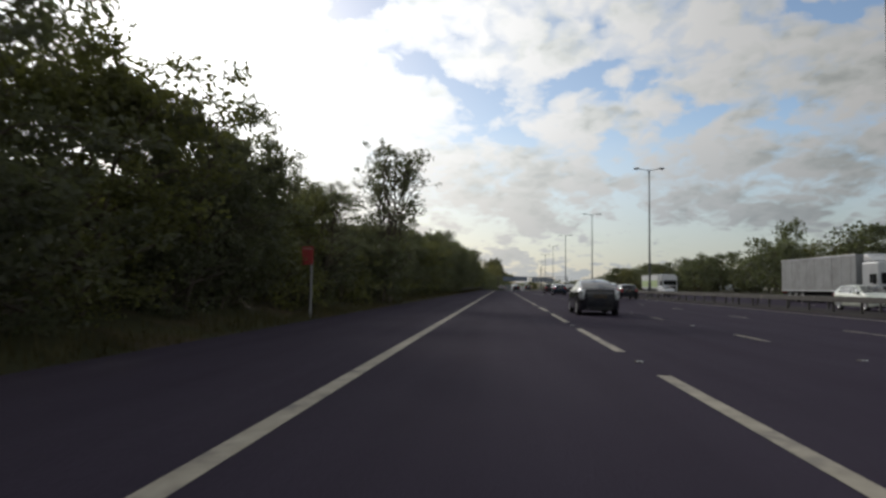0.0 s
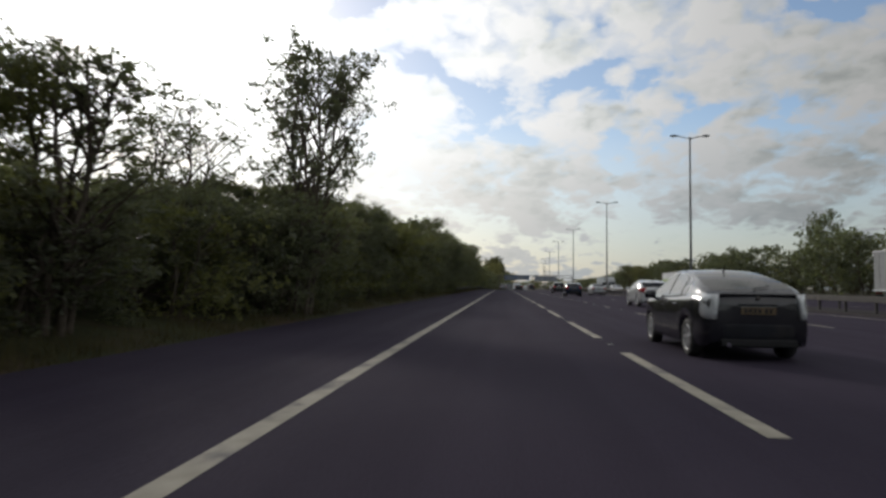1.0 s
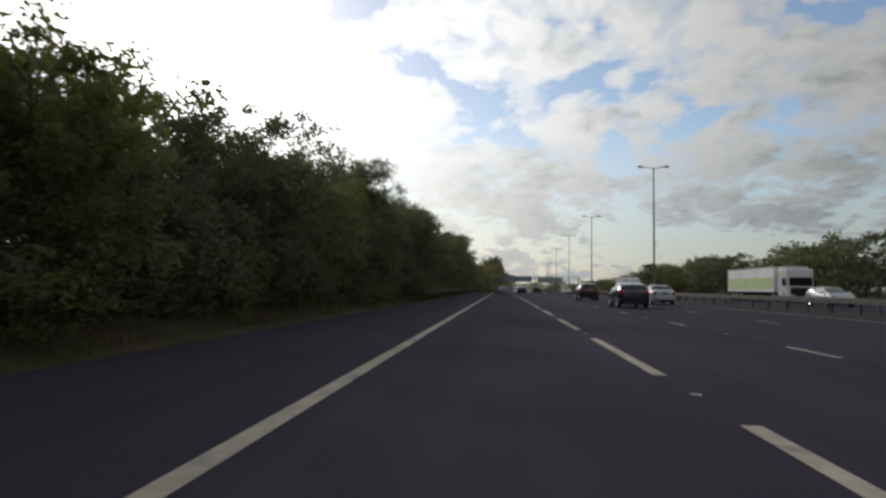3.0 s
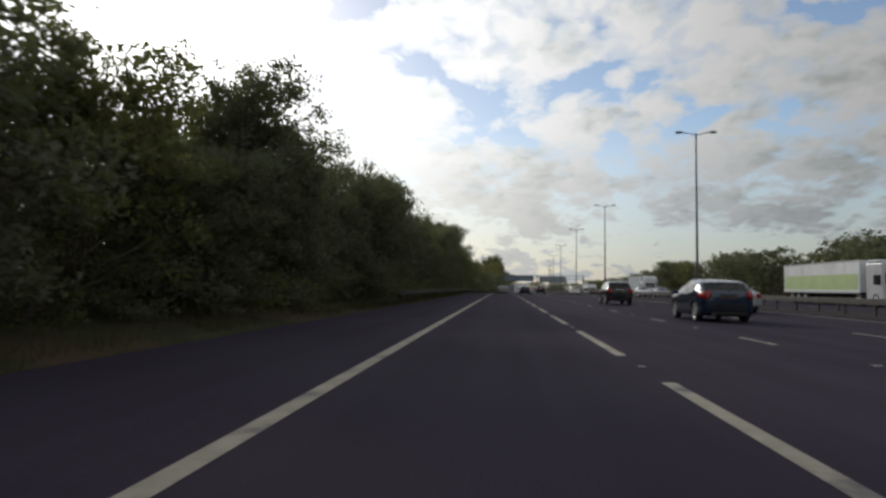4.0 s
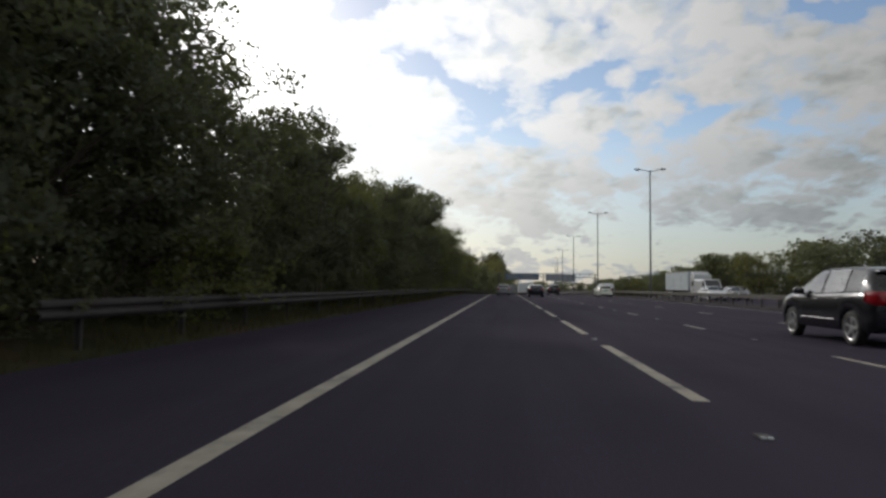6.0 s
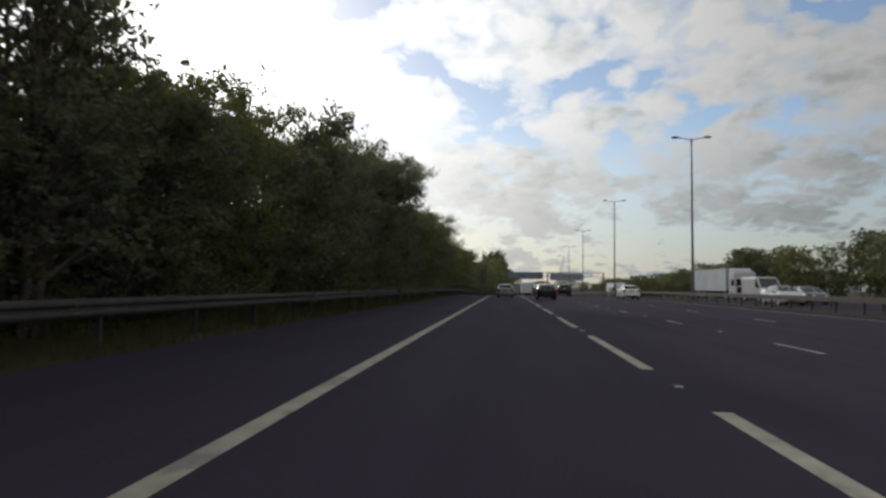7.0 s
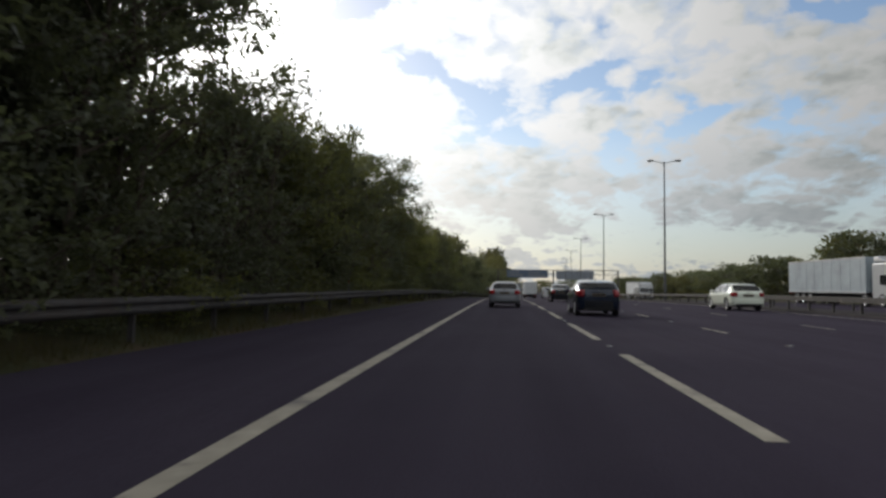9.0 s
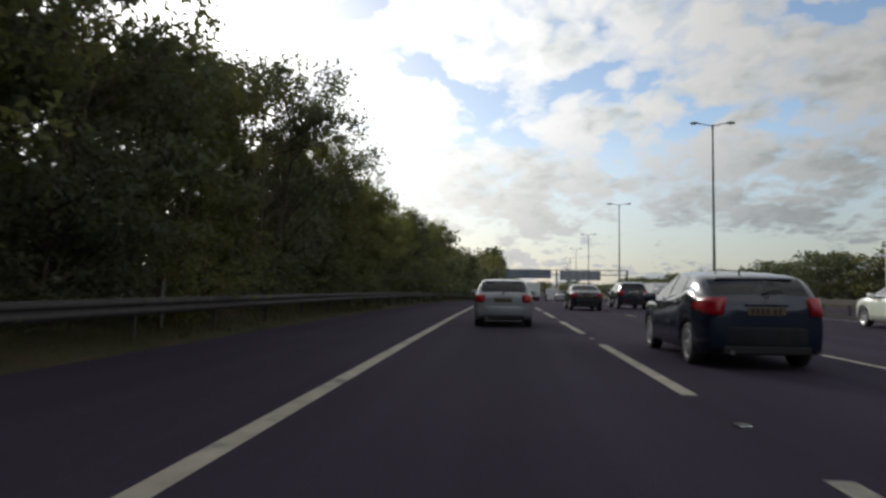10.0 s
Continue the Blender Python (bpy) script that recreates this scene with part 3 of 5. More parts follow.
def build_left_wood():
    rng = random.Random(5)
    for i, (y, h) in enumerate(CREST):
        if y in SPARSE:
            m = Matrix.Translation(on_road(-8.6 + rng.uniform(-0.7, 0.5), y, 0.35)) @ pose(0, 0, 0, 0, 0, 97 * i) @ Matrix.Diagonal((1.0, 1.05, h / 9.0, 1))
            make_tree(SPARE[i % 2], "sparse_tree", "tall thin-leaved roadside tree with bare branches showing the sky", "tree", m, "roadside wood")
            m = Matrix.Translation(on_road(-9.4, y + rng.uniform(-1, 1), 0.6)) @ pose(0, 0, 0, 0, 0, rng.uniform(0, 360)) @ Matrix.Diagonal((1.1, 1.2, 0.52, 1))
            make_tree(BROAD[i % 2], "roadside_tree", "low dense dark green tree under taller thin ones", "tree", m, "roadside wood")
            continue
        tall = h > 7.7 and y < 200
        # from 160 to 205 m most trees take yellow leaves in place of sunlight
        kind = TALL[i % 2] if tall else (BROAD[2 if 160 < y < 205 and i % 3 else i % 4] if y < 215 else BACK[i % 2])
        own = 9.0 if tall else 6.0
        warm = kind is BROAD[2]
        label = "tall dense roadside tree with dark green crown" if tall else ("roadside tree with yellowish green turning and sun-tinted leaves" if warm else "dense dark green roadside tree growing from the verge")
        x = -8.3 + rng.uniform(-0.7, 0.5)
        s = h / own
        m = Matrix.Translation(on_road(x, y, 0.35)) @ pose(0, 0, 0, 0, 0, rng.uniform(0, 360)) @ Matrix.Diagonal((rng.uniform(0.95, 1.15) * (1.0 if not tall else 1.15) * NARROW.get(y, 1.0) ** 0.5, rng.uniform(0.95, 1.2) * NARROW.get(y, 1.0), s, 1))
        make_tree(kind, "roadside_tree", label, "tree", m, "roadside wood")
        # a second row behind, thinner where the wood lets the sky through
        if y < 30 and i % 2:
            continue
        s = (h + rng.uniform(-1.6, 0.2)) / 6.0
        m = Matrix.Translation(on_road(-12.4 + rng.uniform(-1.2, 1.2), y + rng.uniform(-2, 2), 0.8)) @ pose(0, 0, 0, 0, 0, rng.uniform(0, 360)) @ Matrix.Diagonal((1.2, 1.2, s, 1))
        make_tree(BACK[i % 2], "roadside_tree", "dense green tree in the wood behind the verge", "tree", m, "roadside wood")
    # the wood goes on unseen behind the start, added to darken car-tail reflections
    for k in range(16):
        y = -3.0 - 7.0 * k
        m = Matrix.Translation(on_road(-9.0 + rng.uniform(-0.8, 0.8), y, 0.35)) @ pose(0, 0, 0, 0, 0, rng.uniform(0, 360)) @ Matrix.Diagonal((1.5, 1.7, rng.uniform(1.1, 1.4), 1))
        make_tree(BACK[k % 2], "roadside_tree", "dense green tree in the wood behind the verge", "tree", m, "roadside wood")
    # thicket closing the foot of the wood
    y, i = -6.0, 0
    while y < 420:
        s = rng.uniform(0.95, 1.2)
        m = Matrix.Translation(on_road(-15.8 + rng.uniform(-0.8, 0.8), y, 0.8)) @ pose(0, 0, 0, 0, 0, rng.uniform(0, 360)) @ Matrix.Diagonal((s * 1.15, s * 1.3, s * 0.95, 1))
        make_tree(THICKET[i % 2], "thicket_bush", "dark green thicket at the back of the roadside wood", "bush", m, "thicket")
        y += rng.uniform(4.8, 6.0) if y < 200 else 9.0
        i += 1
    # bushes round the foot of the slender tree
    for x, y, s in ((-6.9, 34.0, 0.75), (-7.1, 37.0, 0.9), (-7.6, 35.5, 1.0)):
        make_tree(BUSH[1], "roadside_bush", "dense dark green bush at the edge of the verge", "bush", Matrix.Translation(on_road(x, y, 0.1)) @ pose(0, 0, 0, 0, 0, 50 * y) @ Matrix.Diagonal((s * 0.7, s, s * 1.1, 1)), "undergrowth")
    # undergrowth along the verge
    y = -4.0
    i = 0
    while y < 400:
        s = rng.uniform(0.7, 1.15)
        x = -8.1 + rng.uniform(-0.5, 0.3)
        m = Matrix.Translation(on_road(x, y, 0.15)) @ pose(0, 0, 0, 0, 0, rng.uniform(0, 360)) @ Matrix.Diagonal((s, s * 1.2, s * rng.uniform(0.7, 1.05), 1))
        make_tree(BUSH[i % 3] if y < 200 else THICKET[i % 2], "roadside_bush", "dense dark green bush at the edge of the verge", "bush", m, "undergrowth")
        y += rng.uniform(2.4, 3.6) if y < 200 else rng.uniform(5, 8)
        i += 1


build_left_wood()
for i, (off, y, h) in enumerate(SLENDER):
    m = Matrix.Translation(on_road(off, y, 0.3)) @ pose(0, 0, 0, 0, 4 if i == 0 else 2, 0) @ pose(0, 0, 0, 0, 0, 70 * i) @ Matrix.Diagonal(((1.2, 1.05, 0.95)[i % 3], 1.15, h / 8.0, 1))
    make_tree(AIRY[i % 2], "slender_tree", "slender sparse tree with thin upright branches and few leaves", "tree", m, "slender trees")
make_tree(SPARE[0], "sparse_tree", "wide thin-leaved tree with pale sky showing through its crown", "tree", Matrix.Translation(on_road(-9.4, 33.4, 0.5)) @ Matrix.Diagonal((0.85, 0.85, 6.1 / 9, 1)), "slender trees")


def build_far_trees():
    rng = random.Random(9)
    # opposite side of the motorway
    # trees behind the start are unseen, added for dark reflections in the cars
    y = -115.0
    i = 0
    while y < 620:
        h = 6.3 + 2.2 * noise.noise((y * 0.02, 1.7, 0)) + rng.uniform(-0.9, 1.2)
        off = 41 + rng.uniform(-3, 4) + 4 * noise.noise((y * 0.01, 8, 0))
        # the hedge is tallest at the start and falls away
        h += 0.9 * (1 - smooth01((y - 130) / 90))
        s = max(4.0, h) / 8.0
        m = Matrix.Translation(on_road(off, y, 0.4)) @ pose(0, 0, 0, 0, 0, rng.uniform(0, 360)) @ Matrix.Diagonal((1.05, 1.05, s, 1))
        make_tree(FAR[i % 3], "far_tree", "green broad tree beyond the opposite carriageway", "tree", m, "trees beyond the motorway")
        y += rng.uniform(4.2, 7.0) if y > -10 else 12.0
        i += 1
    # low growth behind them
    y, i = -20.0, 0
    while y < 560:
        s = rng.uniform(0.8, 1.15)
        m = Matrix.Translation(on_road(47 + rng.uniform(-2, 2), y, 0.4)) @ pose(0, 0, 0, 0, 0, rng.uniform(0, 360)) @ Matrix.Diagonal((s * 1.2, s * 1.3, s, 1))
        make_tree(THICKET[i % 2], "thicket_bush", "dark green thicket beyond the opposite carriageway", "bush", m, "far thicket")
        y += rng.uniform(8.0, 10.0)
        i += 1
    # the lone tall tree on the far side
    make_tree(FAR[0], "tall_far_tree", "tall dark tree standing above the far hedge", "tree", Matrix.Translation((68.6, 160, 0.4)) @ Matrix.Diagonal((0.85, 0.85, 2.15, 1)), "trees beyond the motorway")
    # wood where the road bends away
    for y, off, h in ((430, -9, 13), (450, -12, 16), (470, -9, 18), (490, -13, 22), (505, -10, 23), (525, -12, 22), (545, -8, 20), (565, -9, 18), (590, -8, 16), (620, -8, 15), (650, -9, 15), (690, -8, 16), (740, -7, 16), (800, -6, 17)):
        m = Matrix.Translation((off + bend(y) * 0.25, y, dip(y))) @ pose(0, 0, 0, 0, 0, rng.uniform(0, 360)) @ Matrix.Diagonal((1.6, 1.6, h / 7.2, 1))
        make_tree(FAR[rng.randrange(3)], "far_tree", "tall hazy green tree where the road bends", "tree", m, "wood at the bend")
    for k in range(34):
        y = 640 + rng.uniform(0, 160)
        m = Matrix.Translation((10 + k * 5.5 + rng.uniform(-2, 2), y, dip(y) - 0.3)) @ pose(0, 0, 0, 0, 0, rng.uniform(0, 360)) @ Matrix.Diagonal((1.7, 1.7, rng.uniform(0.9, 1.5), 1))
        make_tree(FAR[k % 3], "far_tree", "hazy green tree closing the distance", "tree", m, "distant trees")


build_far_trees()


# ---- marker sign on the verge ----
SIGN_RED = material("red_sign_face", (0.26, 0.03, 0.03), 0.45, scale=6.0, vary=0.15, fine=50.0, bump=0.03, second=(0.25, 0.06, 0.05), second_at=0.66)
SIGN_GREY = material("sign_post_grey", (0.20, 0.20, 0.20), 0.6, 0.3, scale=5.0, vary=0.15, fine=40.0, bump=0.05)


def marker_sign():
    top = thing("marker_sign", "small red sign plate on a thin grey post in the verge", "road sign", Matrix.Translation((-6.3, 20.6, 0.2)))
    bm = bmesh.new()
    tube(bm, (0, 0, -0.3), (0, 0, 2.15), 0.045, 0.045, 12)
    part("post", bm, SIGN_GREY, top)
    bm = bmesh.new()
    box(bm, -0.30, 0.08, -0.075, -0.055, 1.55, 2.15, 0.008)
    plate = part("plate", bm, SIGN_RED, top, "red sign face")
    bm = bmesh.new()
    box(bm, -0.27, 0.05, -0.082, -0.078, 2.06, 2.09)
    part("bar", bm, PAINT_LINE, plate)


marker_sign()


# ---- rough grass along the edge of the hard shoulder ----
def grass_edge():
    rng = np.random.default_rng(77)
    k = 16000
    y = rng.uniform(-4, 190, k)
    x = -5.93 - rng.gamma(2.0, 0.32, k)
    base = np.minimum(0.9, 0.18 * (-5.9 - x)) - 0.05
    h = rng.uniform(0.08, 0.30, k) * (0.6 + 0.8 * (np.sin(y * 0.9) > -0.2))
    lean = rng.normal(0, 0.35, (k, 2)) * h[:, None]
    wide = rng.normal(0, 1, (k, 2))
    wide = wide / np.linalg.norm(wide, axis=1)[:, None] * 0.012
    foot = np.stack([x, y, base], 1)
    a = foot + np.concatenate([wide, np.zeros((k, 1))], 1)
    c = foot - np.concatenate([wide, np.zeros((k, 1))], 1)
    t = foot + np.concatenate([lean, h[:, None] + 0.05], 1)
    tri = np.stack([a, c, t], 1).reshape(-1, 3)
    me = mesh_from("verge_grass", tri, [(3 * i, 3 * i + 1, 3 * i + 2) for i in range(k)], BLADE)
    tagged(new("verge_grass", me), "rough dry grass along the edge of the hard shoulder", "grass", kind="stuff")


BLADE = material("dry_grass_blades", (0.065, 0.058, 0.03), 0.8, scale=1.2, vary=0.4, fine=10.0, bump=0.0, spec=0.1, translucent=0.3)
grass_edge()


# ---- vehicles ----
def paint(name, colour, metal=0.0, rough=0.2):
    return material(name, colour, rough, metal, scale=1.5, vary=0.06, fine=220.0, bump=0.01, coat=0.55, second=tuple(c * 0.85 + 0.006 for c in colour), second_at=0.62, spec=0.35)


BLACK_PAINT = paint("black_car_paint", (0.010, 0.010, 0.013))
NAVY_PAINT = paint("dark_blue_car_paint", (0.008, 0.014, 0.030), 0.3)
SILVER_PAINT = paint("silver_car_paint", (0.17, 0.18, 0.195), 0.3, 0.35)
WHITE_PAINT = paint("white_car_paint", (0.46, 0.47, 0.475))
BLUE_PAINT = paint("blue_car_paint", (0.012, 0.022, 0.045), 0.3)
GREY_PAINT = paint("pale_grey_car_paint", (0.27, 0.285, 0.295), 0.4, 0.35)
CREAM_PAINT = paint("pale_green_white_car_paint", (0.66, 0.70, 0.60))
RED_PAINT = paint("red_lorry_paint", (0.22, 0.025, 0.025))
PLASTIC = material("black_plastic", (0.014, 0.014, 0.015), 0.6, scale=8.0, vary=0.2, fine=120.0, bump=0.08, spec=0.2)
DULL_BUMPER = material("dusty_dark_bumper", (0.011, 0.012, 0.016), 0.6, scale=3.0, vary=0.2, fine=90.0, bump=0.02, second=(0.024, 0.022, 0.022), second_at=0.6, spec=0.15)
PILLAR = material("matt_black_trim", (0.012, 0.012, 0.013), 0.85, scale=8.0, vary=0.2, fine=120.0, bump=0.05, spec=0.08)
RUBBER = material("tyre_rubber", (0.016, 0.016, 0.016), 0.8, scale=9.0, vary=0.25, fine=90.0, bump=0.2, second=(0.05, 0.046, 0.042), second_at=0.62)
ALLOY = material("alloy_wheel", (0.62, 0.63, 0.64), 0.3, 0.9, scale=12.0, vary=0.12, fine=90.0, bump=0.02, second=(0.3, 0.29, 0.28), second_at=0.64)
CHROME = material("chrome_trim", (0.8, 0.8, 0.8), 0.12, 1.0, scale=6.0, vary=0.05, fine=60.0, bump=0.0)
CABIN = material("dark_cabin_cloth", (0.03, 0.03, 0.033), 0.9, scale=12.0, vary=0.25, fine=150.0, bump=0.2)
CAR_GLASS = glass_material("tinted_car_glass", (0.80, 0.85, 0.83), 1.9)
DARK_GLASS = glass_material("dark_privacy_glass", (0.10, 0.11, 0.12), 1.42)
LENS_RED = material("red_lamp_lens", (0.24, 0.006, 0.010), 0.2, scale=10.0, vary=0.25, fine=60.0, bump=0.03, coat=0.4, spec=0.3)
LENS_CLEAR = material("clear_lamp_lens", (0.46, 0.48, 0.49), 0.14, 0.2, scale=14.0, vary=0.2, fine=60.0, bump=0.03, coat=1.0)
DARK_PANE = material("dark_window_glass", (0.012, 0.014, 0.017), 0.12, scale=6.0, vary=0.15, fine=60.0, bump=0.0, coat=0.5, spec=0.4)
PLATE_YELLOW = material("yellow_number_plate", (0.08, 0.05, 0.018), 0.5, scale=9.0, vary=0.08, fine=60.0, bump=0.02)
PLATE_WHITE = material("white_number_plate", (0.7, 0.7, 0.66), 0.45, scale=9.0, vary=0.08, fine=60.0, bump=0.02)

def along(table, u):
    """Smooth value at u of a table of (u, value)."""
    if u <= table[0][0]:
        return table[0][1]
    for i in range(len(table) - 1):
        a, b = table[i], table[i + 1]
        if u <= b[0]:
            h = b[0] - a[0]
            f = (u - a[0]) / h
            m0 = (b[1] - table[i - 1][1]) / (b[0] - table[i - 1][0]) if i > 0 else (b[1] - a[1]) / h
            m1 = (table[i + 2][1] - a[1]) / (table[i + 2][0] - a[0]) if i + 2 < len(table) else (b[1] - a[1]) / h
            s = (b[1] - a[1]) / h
            # keep corners from overshooting
            m0 = 0 if m0 * s <= 0 else max(-3 * abs(s), min(3 * abs(s), m0))
            m1 = 0 if m1 * s <= 0 else max(-3 * abs(s), min(3 * abs(s), m1))
            f2, f3 = f * f, f * f * f
            return (2 * f3 - 3 * f2 + 1) * a[1] + (f3 - 2 * f2 + f) * h * m0 + (-2 * f3 + 3 * f2) * b[1] + (f3 - f2) * h * m1
    return table[-1][1]


def wheel_meshes(radius, width, spokes):
    """Tyre and rim meshes with the axle along x, outer face towards +x."""
    def lathe(name, profile, mat, n=28):
        verts, faces = [], []
        k = len(profile)
        for i in range(n):
            t = 2 * math.pi * i / n
            for x, r in profile:
                verts.append((x, r * math.cos(t), r * math.sin(t)))
        for i in range(n):
            for j in range(k - 1):
                a, b = i * k + j, ((i + 1) % n) * k + j
                faces.append((a, b, b + 1, a + 1))
        return mesh_from(name, verts, faces, mat, True)
    h, r, q = width / 2, radius, radius * 0.68
    tyre = lathe("tyre", [(-h, q), (-h, r * 0.9), (-h * 0.8, r * 0.985), (-h * 0.3, r), (h * 0.3, r), (h * 0.8, r * 0.985), (h, r * 0.9), (h * 1.02, r * 0.8), (h * 0.9, q)], RUBBER)
    bm = bmesh.new()
    rings = [(h * 0.9, q * 1.01), (h * 0.97, q * 0.99), (h * 0.92, q * 0.93), (h * 0.2, q * 0.9), (-h * 0.2, q * 0.88)]
    n = 28
    vs = [[bm.verts.new((x, a * math.cos(2 * math.pi * i / n), a * math.sin(2 * math.pi * i / n))) for x, a in rings] for i in range(n)]
    for i in range(n):
        for j in range(len(rings) - 1):
            bm.faces.new((vs[i][j], vs[(i + 1) % n][j], vs[(i + 1) % n][j + 1], vs[i][j + 1]))
    tube(bm, (h * 0.45, 0, 0), (h * 0.93, 0, 0), q * 0.24, q * 0.18, 14)
    for s in range(spokes):
        t = 2 * math.pi * s / spokes
        m = Matrix.Rotation(t, 4, "X")
        made = bmesh.ops.create_cube(bm, size=1)
        for v in made["verts"]:
            out = v.co.z > 0
            v.co = m @ Vector((h * (0.62 + 0.22 * (v.co.x > 0)) + (0.04 * h if out else 0), v.co.y * q * (0.26 if out else 0.2), q * (0.95 if out else 0.15)))
    bmesh.ops.recalc_face_normals(bm, faces=bm.faces[:])
    rim = bpy.data.meshes.new("rim")
    bm.to_mesh(rim)
    bm.free()
    rim.materials.append(ALLOY)
    bm = bmesh.new()
    tube(bm, (-h * 0.3, 0, 0), (-h * 0.05, 0, 0), q * 0.85, q * 0.85, 20)
    disc = bpy.data.meshes.new("brake_disc")
    bm.to_mesh(disc)
    bm.free()
    disc.materials.append(PLASTIC)
    return tyre, rim, disc


def make_car(name, label, spec, body, m, group=""):
    """A car whose parts are lofted from its side and plan lines. Front is +y, the ground z = 0, u runs from the tail forwards."""
    top = thing(name, label, "car", m, group)
    L, W, r = spec["length"], spec["width"], spec["wheel"]
    half = W / 2
    roof, belt, plan = spec["roof"], spec["belt"], spec["plan"]
    rear_axle, front_axle = spec["axles"]
    sill = spec.get("sill", 0.22)
    arch = r * 1.13

    def ring(u):
        w = half * along(plan, u)
        zt = along(roof, u)
        zb = min(along(belt, u), zt - 0.02)
        end = max(0.0, 1 - u / 0.25, 1 - (L - u) / 0.3)
        low = sill + 0.10 * end
        wheel = 0.0
        for c in (rear_axle, front_axle):
            d = abs(u - c)
            if d < arch:
                wheel = max(wheel, r * 0.98 + math.sqrt(arch * arch - d * d) * 0.98)
        zl = max(low, wheel)
        inner = 0.70 if wheel > low else 0.86
        gh = min(1.0, max(0.0, (zt - zb - 0.06) / 0.30))
        xr = (1 - gh) * 0.86 * w + gh * (0.945 * w - (zt - zb) * spec.get("tumble", 0.42))
        z9 = zt - 0.012 - 0.055 * gh
        flare = 0.012 if wheel > low else 0.0
        h = zb - zl
        zig = zb + 0.012 + 0.5 * (z9 - zb - 0.012)
        return [(0, low - 0.02), (inner * w, (zl + 0.02) if wheel > low else low - 0.01), (0.965 * w + flare, zl), (1.0 * w + flare * 0.6, zl + 0.30 * h), (1.0 * w, zl + 0.62 * h), (0.985 * w, zb - 0.16 * min(0.4, h)), (0.955 * w, zb), (0.940 * w, zb + 0.012), (0.5 * (0.94 * w + xr) + 0.012 * gh, zig), (xr, z9), (xr * 0.90, zt - 0.018 + 0.008 * (1 - gh)), (xr * 0.5, zt - 0.002), (0, zt + 0.006)]

    us = sorted(set([round(x, 3) for x in list(np.linspace(0, L, 46)) + [u for u, _ in roof] + [0.03, 0.07, L - 0.03, L - 0.08] + [c + s * arch * f for c in (rear_axle, front_axle) for s in (-1, 1) for f in (1.001, 0.97, 0.88, 0.72, 0.5, 0.25)] + [v for pair in spec["side_glass"] for v in pair] + list(spec["screen"]) + list(spec["rear_glass"])]))
    us = [u for u in us if 0 <= u <= L]
    rings = [ring(u) for u in us]
    k = len(rings[0])
    # full rings: right side then mirrored left side
    full = [[(x, u - L / 2, z) for x, z in rg] + [(-x, u - L / 2, z) for x, z in reversed(rg[1:-1])] for u, rg in zip(us, rings)]
    n = len(full[0])
    groups = {}
    for i in range(len(us) - 1):
        mid = (us[i] + us[i + 1]) / 2
        for j in range(n):
            jj = j if j < k - 1 else n - 1 - j
            side = "right" if j < k - 1 else "left"
            key = "body"
            if jj in (7, 8):
                if spec["side_glass"][0][1] < mid < spec["side_glass"][-1][0]:
                    key = "door_pillar"
                for q, (a, b) in enumerate(spec["side_glass"]):
                    if a < mid < b:
                        key = ("side_window", side, q)
            if jj in (10, 11):
                if spec["screen"][0] < mid < spec["screen"][1]:
                    key = "windscreen"
                if spec["rear_glass"][0] < mid < spec["rear_glass"][1]:
                    key = "rear_window"
            if jj == 0:
                key = "underbody"
            groups.setdefault(key, []).append((i, j))

    def sheet(faces):
        index, verts, out = {}, [], []
        for i, j in faces:
            f = []
            for a, b in ((i, j), (i + 1, j), (i + 1, (j + 1) % n), (i, (j + 1) % n)):
                if (a, b) not in index:
                    index[(a, b)] = len(verts)
                    verts.append(full[a][b])
                f.append(index[(a, b)])
            out.append(f)
        return verts, out

    shell = None
    for key, faces in groups.items():
        verts, fs = sheet(faces)
        if key == "body":
            shell = part_mesh("body", mesh_from("body", verts, fs, body, True), top)
        elif key in ("underbody", "door_pillar"):
            part_mesh(key, mesh_from(key, verts, fs, PILLAR, True), top)
        else:
            nm = key if isinstance(key, str) else "side_window"
            dark = nm == "rear_window" or (not isinstance(key, str) and key[2] in spec.get("dark", ()))
            ob = part_mesh(nm, mesh_from(nm, verts, fs, DARK_GLASS if dark else CAR_GLASS, True), top)
            ob.visible_shadow = False
    # tail and nose panels
    for nm, i, mat in (("tail_panel", 0, body), ("nose_panel", len(us) - 1, body)):
        pts = [Vector(p) for p in full[i]]
        s = -1 if i == 0 else 1
        mid = sum(pts, Vector()) / n
        verts = pts + [mid + (p - mid) * 0.90 + Vector((0, s * 0.028, 0)) for p in pts] + [mid + (p - mid) * 0.5 + Vector((0, s * 0.04, 0)) for p in pts] + [mid + Vector((0, s * 0.042, 0))]
        fs = []
        for t in range(2):
            for j in range(n):
                fs.append((t * n + j, t * n + (j + 1) % n, (t + 1) * n + (j + 1) % n, (t + 1) * n + j))
        for j in range(n):
            fs.append((2 * n + j, 2 * n + (j + 1) % n, 3 * n))
        part_mesh(nm, mesh_from(nm, verts, fs, mat, True), top)
    tail, nose = -L / 2, L / 2
    w0 = half * along(plan, 0.0)
    # bumpers
    section = [(0.30, spec["bumper"] + 0.005), (-0.01, spec["bumper"]), (-0.052, spec["bumper"] - 0.010), (-0.061, spec["bumper"] - 0.030), (-0.0625, spec["bumper"] - 0.060), (-0.0625, sill + 0.22), (-0.058, sill + 0.18), (-0.040, sill + 0.10), (0.02, sill + 0.03), (0.22, sill + 0.01)]
    verts, fs = [], []
    for i in range(21):
        f = i / 10 - 1
        turn = abs(f) ** 5
